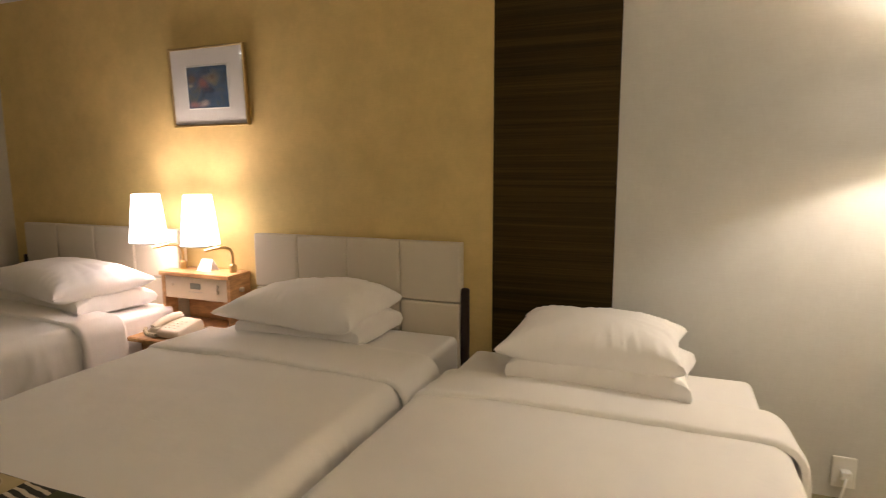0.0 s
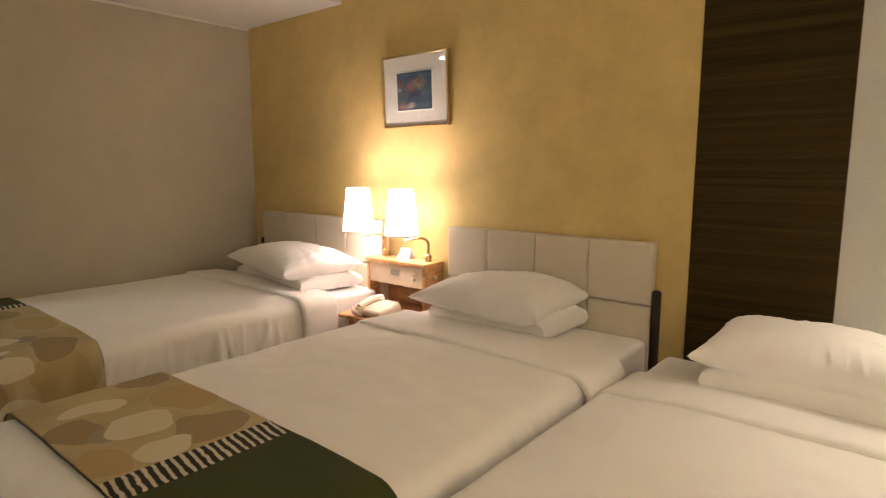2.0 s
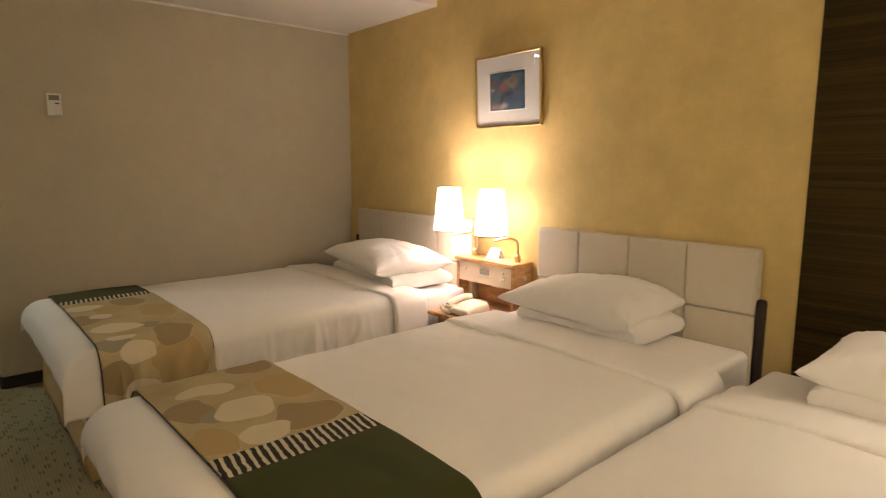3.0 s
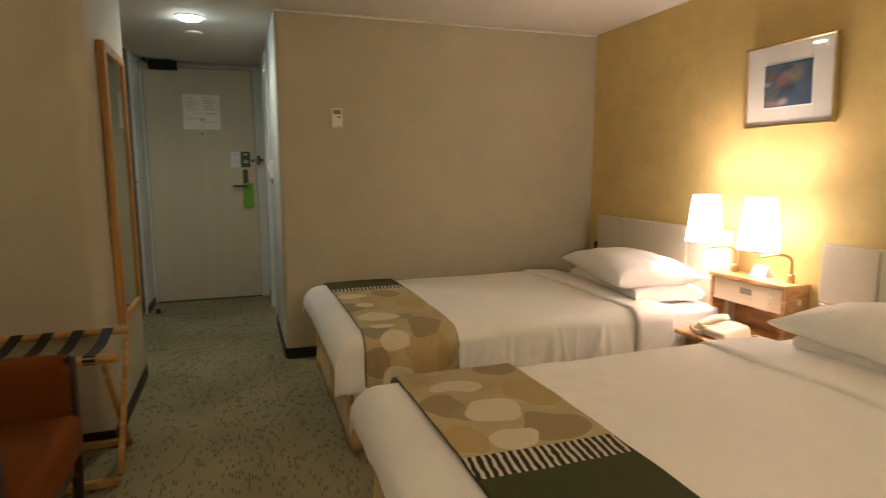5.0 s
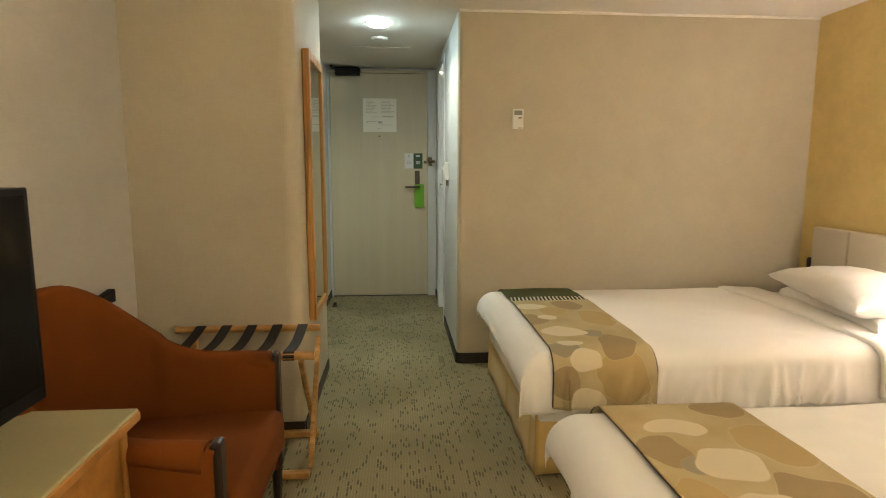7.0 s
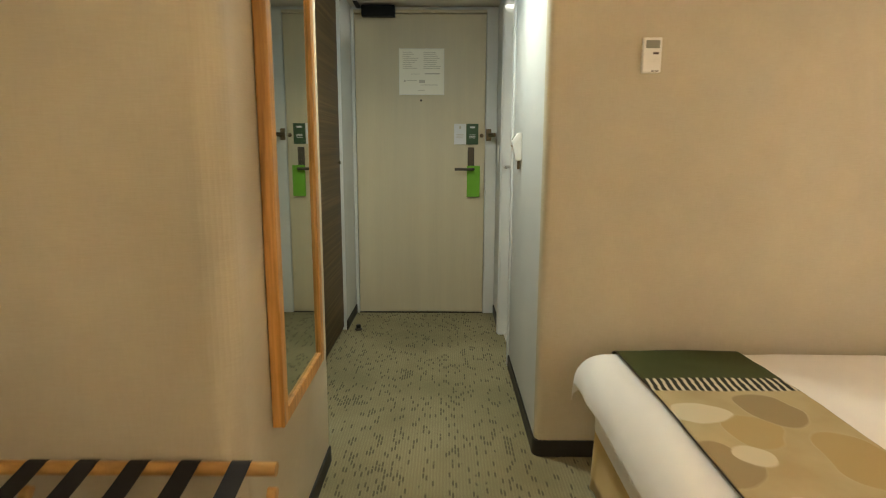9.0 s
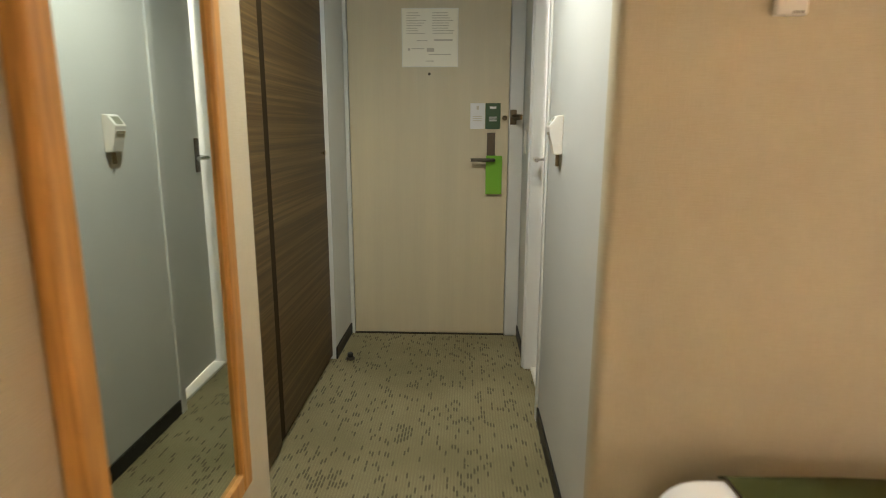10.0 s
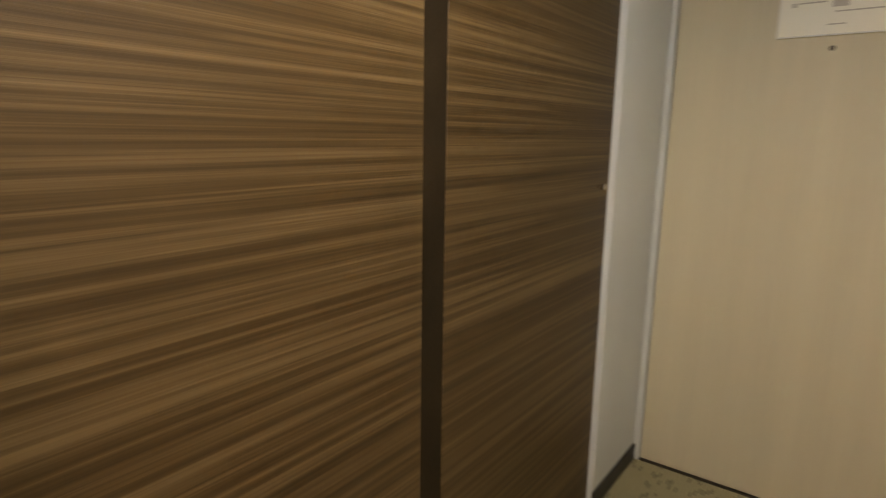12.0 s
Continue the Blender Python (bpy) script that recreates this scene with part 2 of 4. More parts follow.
def painting_material(middle, w, h):
    """Blurred pond colours: teal and blue ground with red, ochre and pale pink dabs, placed in halves of its size."""
    m = material("painting", (0.1, 0.12, 0.16), 0.4)
    p = coords(m, (2 / w, 1, 2 / h))
    p.inputs["Location"].default_value = (-2 * middle[0] / w, 0, -2 * middle[1] / h)
    n = node(m, "ShaderNodeTexNoise", Scale=1.6, Detail=5.0, Distortion=0.8)
    link(m, p, 0, n, "Vector")
    r = ramp(m, [(0.30, (0.012, 0.035, 0.055)), (0.44, (0.03, 0.075, 0.12)), (0.52, (0.05, 0.10, 0.17)), (0.60, (0.09, 0.10, 0.08)), (0.70, (0.14, 0.15, 0.16))])
    link(m, n, 0, r, 0)
    off = m.node_tree.nodes.new("ShaderNodeVectorMath")
    off.operation = "MULTIPLY_ADD"
    off.inputs[1].default_value = (0.5, 0.0, 0.5)
    link(m, n, 1, off, 0)
    link(m, p, 0, off, 2)
    under = r.outputs[0]
    for x, z, a, b, colour in ((-0.80, 0.42, 0.22, 0.30, (0.16, 0.09, 0.05)), (-0.22, 0.20, 0.22, 0.30, (0.30, 0.09, 0.07)), (0.30, 0.42, 0.30, 0.28, (0.30, 0.22, 0.11)), (0.32, 0.50, 0.14, 0.13, (0.12, 0.06, 0.04)), (-0.86, 0.08, 0.12, 0.10, (0.38, 0.36, 0.24)), (0.50, -0.35, 0.32, 0.14, (0.07, 0.10, 0.19)), (-0.70, -0.82, 0.30, 0.14, (0.34, 0.15, 0.13)), (-0.22, -0.80, 0.24, 0.16, (0.52, 0.38, 0.28))):
        local = m.node_tree.nodes.new("ShaderNodeVectorMath")
        local.operation = "MULTIPLY_ADD"
        local.inputs[1].default_value = (1 / a, 0.0, 1 / b)
        local.inputs[2].default_value = (-(x + 0.25) / a, 0.0, -(z + 0.25) / b)
        link(m, off, 0, local, 0)
        square = m.node_tree.nodes.new("ShaderNodeVectorMath")
        square.operation = "DOT_PRODUCT"
        link(m, local, 0, square, 0)
        link(m, local, 0, square, 1)
        under = mix(m, under, colour, maths(m, "POWER", 0.30, square.outputs["Value"])).outputs[2]
    m.node_tree.links.new(under, principled(m).inputs["Base Color"])
    return m


def glowing(name, colour, strength):
    m = material(name, colour, 0.6)
    principled(m).inputs["Emission Color"].default_value = (*colour, 1)
    principled(m).inputs["Emission Strength"].default_value = strength
    return m


YELLOW_PAPER = wallpaper("yellow_paper", (0.70, 0.53, 0.215), 0.07)
TAUPE_PAPER = wallpaper("taupe_paper", (0.535, 0.48, 0.355), 0.035)
WHITE_PAPER = wallpaper("white_paper", (0.60, 0.59, 0.545), 0.03)
GREY_PAINT = mottled("grey_paint", (0.62, 0.63, 0.60), 0.55, 2.0, 0.04, 180.0, 0.1)
CEILING_PAINT = mottled("ceiling_paint", (0.78, 0.74, 0.66), 0.8, 2.0, 0.03, 300.0, 0.2)
DARK_PANEL = striped_wood("dark_panel_wood", (0.040, 0.025, 0.005), (0.054, 0.034, 0.007), 0.6, (0.5, 0.5, 42), 0.06, 0.12)
WARDROBE_WOOD = striped_wood("wardrobe_wood", (0.070, 0.040, 0.012), (0.130, 0.082, 0.033), 0.45, (0.4, 0.4, 48), 0.4, 0.3)
BLACK_TRIM = mottled("black_trim", (0.018, 0.016, 0.014), 0.5, 8.0, 0.2)
CARPET = carpet_material()
DUVET_CLOTH = linen("duvet_cloth", (0.89, 0.86, 0.81))
SHEET_CLOTH = linen("sheet_cloth", (0.88, 0.85, 0.81))
PILLOW_CLOTH = linen("pillow_cloth", (0.88, 0.85, 0.81))
SKIRT_CLOTH = linen("skirt_cloth", (0.60, 0.42, 0.14))
BED_GREY = linen("pad_cloth", (0.52, 0.48, 0.42))
VINYL = mottled("headboard_vinyl", (0.66, 0.59, 0.46), 0.5, 3.0, 0.03, 400.0, 0.15)
ORANGE_WOOD = striped_wood("orange_wood", (0.47, 0.22, 0.052), (0.56, 0.28, 0.078), 0.4, (3, 3, 3), 0.05)
MIRROR_WOOD = striped_wood("mirror_wood", (0.58, 0.29, 0.075), (0.65, 0.345, 0.105), 0.4, (22, 22, 1.2), 0.05)
CONSOLE_WOOD = striped_wood("console_wood", (0.55, 0.295, 0.115), (0.64, 0.37, 0.16), 0.4, (3, 3, 14), 0.05)
RACK_WOOD = striped_wood("rack_wood", (0.54, 0.30, 0.09), (0.65, 0.39, 0.14), 0.45, (18, 2, 2), 0.05)
DESK_TOP = mottled("desk_top", (0.38, 0.335, 0.175), 0.35, 4.0, 0.06, 120.0, 0.05)
CREAM_PLASTIC = mottled("cream_plastic", (0.70, 0.60, 0.44), 0.4, 4.0, 0.02, 200.0, 0.03)
WHITE_PLASTIC = mottled("white_plastic", (0.78, 0.76, 0.70), 0.4, 4.0, 0.02, 200.0, 0.03)
DARK_PLASTIC = mottled("dark_plastic", (0.008, 0.008, 0.008), 0.45, 4.0, 0.1, 200.0, 0.03, 0, 0.12)
SCREEN_GLASS = material("screen_glass", (0.004, 0.004, 0.004), 0.25, 0, 0.15)
DISPLAY = material("display", (0.26, 0.26, 0.20), 0.25)
CHROME = material("chrome", (0.75, 0.73, 0.70), 0.18, 1.0)
BRASS = mottled("brass", (0.60, 0.43, 0.20), 0.32, 9.0, 0.08, 200.0, 0.05, 1.0)
BRONZE = mottled("bronze", (0.17, 0.13, 0.075), 0.38, 9.0, 0.1, 200.0, 0.05, 0.8)
DARK_METAL = mottled("dark_metal", (0.10, 0.085, 0.065), 0.35, 9.0, 0.1, 200.0, 0.05, 0.8)
CHAIR_CLOTH = mottled("chair_cloth", (0.165, 0.046, 0.006), 0.9, 4.0, 0.10, 500.0, 0.5, 0, 0.15)
DARK_WOOD = mottled("dark_wood", (0.030, 0.018, 0.012), 0.4, 6.0, 0.2)
PULL_WOOD = mottled("pull_wood", (0.022, 0.014, 0.006), 0.65, 6.0, 0.2, 250.0, 0.1, 0, 0.12)
STRAP = mottled("strap", (0.018, 0.017, 0.017), 0.8, 5.0, 0.15, 500.0, 0.4)
DOOR_FACE = mottled("door_face", (0.59, 0.52, 0.365), 0.5, 1.0, 0.035, 9.0, 0.03, 0, 0.4, (3, 14, 0.6))
PAPER = mottled("paper", (0.90, 0.86, 0.73), 0.7, 3.0, 0.02)
INK = material("ink", (0.56, 0.51, 0.42), 0.7)
WHITE_CARD = mottled("white_card", (0.75, 0.75, 0.76), 0.5, 3.0, 0.02)
GREEN_CARD = mottled("green_card", (0.035, 0.085, 0.035), 0.5, 3.0, 0.05)
LIME_CARD = mottled("lime_card", (0.16, 0.42, 0.03), 0.5, 3.0, 0.04)
MAT_BOARD = mottled("mat_board", (0.70, 0.64, 0.54), 0.8, 3.0, 0.02)
SHADE_CLOTH = glowing("shade_cloth", (1.0, 0.88, 0.85), SHADE_GLOW)
LENS_GLOW = glowing("lens_glow", (0.72, 0.93, 1.0), 34.0)
MIRROR_GLASS = material("mirror_glass", (0.68, 0.73, 0.67), 0.02, 1.0)
CLEAR_GLASS = material("clear_glass", (1, 1, 1), 0.02)
principled(CLEAR_GLASS).inputs["Transmission Weight"].default_value = 1.0
principled(CLEAR_GLASS).inputs["IOR"].default_value = 1.45

# ================= building helpers =================


def thing(name, at, label, category, group="", kind=""):
    ob = new(name)
    ob.location = at
    ob.empty_display_size = 0.05
    return tagged(ob, label, category, group, kind)


def mesh_of(bm, mat, smooth):
    me = bpy.data.meshes.new("mesh")
    bmesh.ops.recalc_face_normals(bm, faces=bm.faces)
    bm.to_mesh(me)
    bm.free()
    me.materials.append(mat)
    if smooth:
        for f in me.polygons:
            f.use_smooth = True
    return me


def part(name, bm, mat, parent=None, label="", smooth=False):
    ob = new(name, mesh_of(bm, mat, smooth))
    if smooth:
        mod = ob.modifiers.new("edges", "EDGE_SPLIT")
        mod.split_angle = radians(40)
    if parent is not None:
        ob.parent = parent
        if parent.type == "EMPTY":
            ob.matrix_parent_inverse = Matrix.Translation(-parent.location)
    return tagged(ob, label)


def structure(name, bm, mat, label, category, smooth=False):
    return tagged(part(name, bm, mat, None, "", smooth), label, category, "", "structure")


def box(x0, x1, y0, y1, z0, z1, bevel=0.0, segments=2, bm=None):
    one = bmesh.new()
    bmesh.ops.create_cube(one, size=1.0, matrix=Matrix.LocRotScale(((x0 + x1) / 2, (y0 + y1) / 2, (z0 + z1) / 2), None, (x1 - x0, y1 - y0, z1 - z0)))
    if bevel:
        bmesh.ops.bevel(one, geom=one.edges[:], offset=bevel, segments=segments, affect="EDGES", profile=0.5)
    return joined(bm, one)


def joined(bm, one):
    if bm is None:
        return one
    me = bpy.data.meshes.new("temp")
    one.to_mesh(me)
    one.free()
    bm.from_mesh(me)
    bpy.data.meshes.remove(me)
    return bm


def turned(bm, about, rx=0, ry=0, rz=0):
    """Turns a bmesh about a point, in degrees."""
    m = Matrix.Translation(about) @ pose(0, 0, 0, rx, ry, rz) @ Matrix.Translation(-Vector(about))
    bmesh.ops.transform(bm, matrix=m, verts=bm.verts)
    return bm


def lathe(profile, at=(0, 0, 0), n=28, bm=None):
    """Turns a list of (radius, height) about the upright axis through at."""
    one = bmesh.new()
    rings = [[one.verts.new((at[0] + r * math.cos(2 * math.pi * k / n), at[1] + r * math.sin(2 * math.pi * k / n), at[2] + h)) for k in range(n)] for r, h in profile]
    for a, b in zip(rings, rings[1:]):
        for k in range(n):
            one.faces.new((a[k], a[(k + 1) % n], b[(k + 1) % n], b[k]))
    return joined(bm, one)


def solid_lathe(profile, at=(0, 0, 0), n=28, bm=None):
    return lathe([(0.0005, profile[0][1])] + profile + [(0.0005, profile[-1][1])], at, n, bm)


def tube(points, radius, n=12, bm=None, taper=1.0):
    """A round bar along points."""
    one = bmesh.new()
    pts = [Vector(p) for p in points]
    rings = []
    ref = None
    for i, p in enumerate(pts):
        d = (pts[min(i + 1, len(pts) - 1)] - pts[max(i - 1, 0)]).normalized()
        if ref is None:
            ref = d.orthogonal().normalized()
        ref = (ref - d * ref.dot(d)).normalized()
        side = d.cross(ref)
        r = radius * (1 + (taper - 1) * i / max(1, len(pts) - 1))
        rings.append([one.verts.new(p + r * (math.cos(2 * math.pi * k / n) * ref + math.sin(2 * math.pi * k / n) * side)) for k in range(n)])
    for a, b in zip(rings, rings[1:]):
        for k in range(n):
            one.faces.new((a[k], a[(k + 1) % n], b[(k + 1) % n], b[k]))
    one.faces.new(rings[0])
    one.faces.new(rings[-1])
    return joined(bm, one)


def arc(a, b, c, n=10):
    """Points of a soft bend from a to c, drawn towards b."""
    a, b, c = Vector(a), Vector(b), Vector(c)
    return [(1 - t) ** 2 * a + 2 * t * (1 - t) * b + t * t * c for t in (k / n for k in range(n + 1))]


def grid_mesh(f, nu, nv):
    """A sheet from f(u, v), u and v from 0 to 1."""
    bm = bmesh.new()
    rows = [[bm.verts.new(f(i / nu, j / nv)) for i in range(nu + 1)] for j in range(nv + 1)]
    for a, b in zip(rows, rows[1:]):
        for i in range(nu):
            bm.faces.new((a[i], a[i + 1], b[i + 1], b[i]))
    bm.verts.index_update()
    return bm


def thick(ob, amount, offset=-1.0):
    mod = ob.modifiers.new("thickness", "SOLIDIFY")
    mod.thickness, mod.offset = amount, offset
    return ob


# ================= the large structure =================
WEST, NORTH, SOUTH, EAST = -4.60, 3.39, -0.30, 2.0
LOW, HIGH = 2.115, 2.40
structure("floor", box(-6.75, EAST + 0.12, SOUTH - 0.12, NORTH + 0.12, -0.1, 0.0), CARPET, "greenish beige carpet with short dark curved marks", "floor")
structure("wall_north_yellow", box(WEST - 0.12, -1.556, NORTH, NORTH + 0.12, 0, HIGH), YELLOW_PAPER, "ochre yellow papered wall behind the beds", "wall")
structure("wall_north_panel", box(-1.556, -1.066, NORTH - 0.006, NORTH + 0.12, 0, HIGH), DARK_PANEL, "dark brown wood panel with level grain on the wall", "wall panel")
structure("wall_north_white", box(-1.066, EAST + 0.12, NORTH, NORTH + 0.12, 0, HIGH), WHITE_PAPER, "off-white papered wall beside the dark panel", "wall")
structure("wall_east", box(EAST, EAST + 0.12, SOUTH, NORTH, 0, HIGH), TAUPE_PAPER, "plain taupe end wall", "wall")
structure("wall_south", box(-3.67, EAST + 0.12, SOUTH - 0.12, SOUTH, 0, HIGH), WHITE_PAPER, "off-white papered wall behind the desk", "wall")
structure("ceiling_low", box(-6.75, -3.61, SOUTH - 0.12, NORTH, LOW, HIGH + 0.1), CEILING_PAINT, "lowered pale ceiling over the entrance side", "ceiling")
structure("ceiling_high", box(-3.61, EAST + 0.12, SOUTH - 0.12, NORTH, HIGH, HIGH + 0.1), CEILING_PAINT, "pale raised ceiling over the beds", "ceiling")


def rounded_post(x0, x1, y0, y1, z0, z1, r):
    """A wall block whose room corner (x1, y1) is rounded."""
    bm = bmesh.new()
    plan = [(x0, y0), (x1, y0)] + [(x1 - r + r * math.cos(a), y1 - r + r * math.sin(a)) for a in (math.pi / 2 * k / 8 for k in range(9))] + [(x0, y1)]
    low = [bm.verts.new((x, y, z0)) for x, y in plan]
    high = [bm.verts.new((x, y, z1)) for x, y in plan]
    bm.faces.new(low)
    bm.faces.new(high)
    for k in range(len(plan)):
        j = (k + 1) % len(plan)
        bm.faces.new((low[k], low[j], high[j], high[k]))
    return bm


def flipped(bm):
    """Mirrors a bmesh across the x axis."""
    for v in bm.verts:
        v.co.y = -v.co.y
    return bm


structure("wall_west", flipped(rounded_post(WEST - 0.04, WEST, -NORTH, -1.19, 0, LOW + 0.02, 0.030)), TAUPE_PAPER, "taupe papered wall beside the bed, with a rounded corner", "wall", True)
structure("wall_block", rounded_post(-4.55, -3.67, SOUTH - 0.12, 0.40, 0, LOW, 0.06), TAUPE_PAPER, "taupe papered wall block with a rounded corner", "wall")
# Corridor.
structure("wall_corridor_bath", box(-5.57, WEST - 0.04, 1.19, 1.31, 0, LOW), GREY_PAINT, "pale grey painted corridor wall", "wall")
structure("wall_corridor_end", box(-6.62, -6.101, 1.19, 1.31, 0, LOW), GREY_PAINT, "pale grey painted wall by the entrance", "wall")
structure("wall_over_bath_door", box(-6.10, -5.571, 1.19, 1.31, 2.012, LOW), GREY_PAINT, "pale grey painted wall over the bathroom door", "wall")
structure("wall_corridor_left", box(-6.62, -6.172, 0.05, 0.195, 0, LOW), GREY_PAINT, "pale grey painted wall by the entrance door", "wall")
structure("wall_entrance", box(-6.75, -6.62, -0.42, 2.6, 0, LOW), GREY_PAINT, "grey wall round the entrance door", "wall")
# Bathroom, seen only through the gap of its door.
structure("wall_bathroom_north", box(-6.62, -4.72, 2.5, 2.6, 0, LOW), WHITE_PAPER, "plain white bathroom wall", "wall")

BASE_H = 0.065


def baseboard(x0, x1, y0, y1):
    structure("baseboard", box(x0, x1, y0, y1, 0, BASE_H, 0.002, 1), BLACK_TRIM, "black skirting strip at the foot of the wall", "baseboard")


baseboard(-5.565, WEST - 0.05, 1.182, 1.1905)
structure("baseboard", flipped(rounded_post(WEST - 0.049, WEST + 0.009, -NORTH, -1.181, 0, BASE_H, 0.036)), BLACK_TRIM, "black skirting strip round the wall corner", "baseboard", True)
baseboard(-6.575, -6.15, 1.182, 1.1905)
baseboard(-6.575, -6.165, 0.1945, 0.203)
baseboard(-4.55, -3.672, 0.3995, 0.408)
baseboard(-3.671, -3.662, SOUTH, 0.40)
baseboard(-3.66, EAST, SOUTH, SOUTH + 0.008)
baseboard(WEST, -1.6, NORTH - 0.008, NORTH)
structure("cornice", box(WEST, WEST + 0.012, 1.19, NORTH, LOW - 0.014, LOW, 0.003, 1), CEILING_PAINT, "thin pale strip where wall meets ceiling", "trim")


def entrance_door():
    d = thing("entrance_door", (-6.6, 0.66, 0), "closed beige laminate entrance door with dark lever", "door")
    part("door_leaf", box(-6.62, -6.582, 0.222, 1.108, 0.008, 2.06, 0.002, 1), DOOR_FACE, d)
    part("frame_side", box(-6.62, -6.57, 0.197, 0.219, 0, 2.085, 0.002, 1), GREY_PAINT, d)
    part("frame_side", box(-6.62, -6.57, 1.111, 1.188, 0, 2.085, 0.002, 1), GREY_PAINT, d)
    part("frame_head", box(-6.62, -6.57, 0.219, 1.111, 2.064, 2.085, 0.002, 1), DOOR_FACE, d)
    part("threshold", box(-6.62, -6.575, 0.22, 1.11, 0.0, 0.007), DARK_METAL, d)
    part("peephole", turned(solid_lathe([(0.008, 0), (0.007, 0.004)], (-6.582, 0.668, 1.50), 14), (-6.582, 0.668, 1.50), 0, 90, 0), DARK_METAL, d)
    plate = part("lock_plate", box(-6.582, -6.568, 0.99, 1.035, 1.02, 1.185, 0.003, 2), DARK_METAL, d, "dark bronze lock plate")
    part("lever", tube([(-6.57, 1.028, 1.037), (-6.535, 1.028, 1.037), (-6.527, 1.015, 1.037), (-6.525, 0.90, 1.037)], 0.0095), DARK_METAL, plate, "dark bronze lever")
    part("rose", turned(solid_lathe([(0.026, 0), (0.026, 0.006), (0.02, 0.012)], (-6.572, 1.028, 1.037), 20), (-6.572, 1.028, 1.037), 0, 90, 0), DARK_METAL, plate)
    closer = part("door_closer", box(-6.568, -6.50, 0.28, 0.50, 2.032, 2.10, 0.006, 2), DARK_PLASTIC, d, "dark metal door closer")
    part("closer_arm", box(-6.54, -6.38, 0.245, 0.275, 2.085, 2.097, 0.002, 1), DARK_PLASTIC, closer)


entrance_door()


def door_guard():
    g = thing("door_guard", (-6.52, 1.14, 1.27), "dark bronze swing guard fixed beside the entrance door", "door guard")
    part("plate", box(-6.57, -6.562, 1.115, 1.15, 1.23, 1.31, 0.002, 1), BRONZE, g)
    part("arm", tube([(-6.56, 1.13, 1.275), (-6.53, 1.14, 1.275), (-6.48, 1.165, 1.275), (-6.455, 1.165, 1.275), (-6.455, 1.165, 1.262), (-6.53, 1.135, 1.26)], 0.008), BRONZE, g)
    part("knob", turned(solid_lathe([(0.012, 0), (0.014, 0.012), (0.008, 0.02)], (-6.58, 1.085, 1.265), 14), (-6.58, 1.085, 1.265), 0, 90, 0), BRONZE, g)


door_guard()


def fire_notice():
    s = thing("notice_sheet", (-6.58, 0.672, 1.687), "framed cream evacuation notice fixed to the door", "notice")
    part("sheet", box(-6.582, -6.578, 0.523, 0.822, 1.54, 1.835, 0.001, 1), PAPER, s)
    for y0, y1, z0, z1 in ((0.519, 0.826, 1.835, 1.839), (0.519, 0.826, 1.536, 1.54), (0.519, 0.523, 1.54, 1.835), (0.822, 0.826, 1.54, 1.835)):
        part("rim", box(-6.582, -6.575, y0, y1, z0, z1), WHITE_PLASTIC, s)
    rnd = random.Random(4)
    for k in range(9):
        z = 1.815 - 0.013 * k
        part("text_bar", box(-6.5779, -6.5772, 0.545, 0.545 + 0.05 + 0.06 * rnd.random(), z - 0.0018, z + 0.0018), INK, s)
        part("text_bar", box(-6.5779, -6.5772, 0.685, 0.685 + 0.08 + 0.04 * rnd.random(), z - 0.0018, z + 0.0018), INK, s)
    for y, z, w, h in ((0.60, 1.672, 0.06, 0.003), (0.695, 1.672, 0.10, 0.008), (0.552, 1.622, 0.012, 0.012), (0.57, 1.63, 0.07, 0.004), (0.655, 1.615, 0.04, 0.02), (0.665, 1.60, 0.12, 0.004), (0.648, 1.565, 0.045, 0.004)):
        part("plan_mark", box(-6.5779, -6.5772, y, y + w, z, z + h), INK, s)


fire_notice()


def door_cards():
    c = thing("door_cards", (-6.58, 0.98, 1.27), "white and dark green card notices on the door", "card")
    part("white_card", box(-6.582, -6.578, 0.895, 0.977, 1.205, 1.345, 0.001, 1), WHITE_CARD, c)
    part("green_card", box(-6.582, -6.577, 0.979, 1.062, 1.205, 1.345, 0.001, 1), GREEN_CARD, c, "dark green card with a pale bed sign")
    part("sign", box(-6.5768, -6.576, 1.003, 1.038, 1.315, 1.327), WHITE_CARD, c)
    for k in range(3):
        part("text_bar", box(-6.5768, -6.576, 1.0, 1.042, 1.268 - 0.01 * k, 1.272 - 0.01 * k), WHITE_CARD, c)
        part("text_bar", box(-6.5778, -6.577, 0.91, 0.96, 1.272 - 0.012 * k, 1.276 - 0.012 * k), INK, c)
    part("sign", box(-6.5778, -6.577, 0.93, 0.943, 1.31, 1.33), INK, c)
    tag = thing("door_hanger", (-6.56, 1.025, 0.94), "bright green hanger tag on the door lever", "door hanger")
    part("card", turned(box(-6.562, -6.558, 0.985, 1.075, 0.845, 1.06, 0.001, 1), (-6.56, 1.03, 1.04), 0, 0, 0), LIME_CARD, tag)


door_cards()


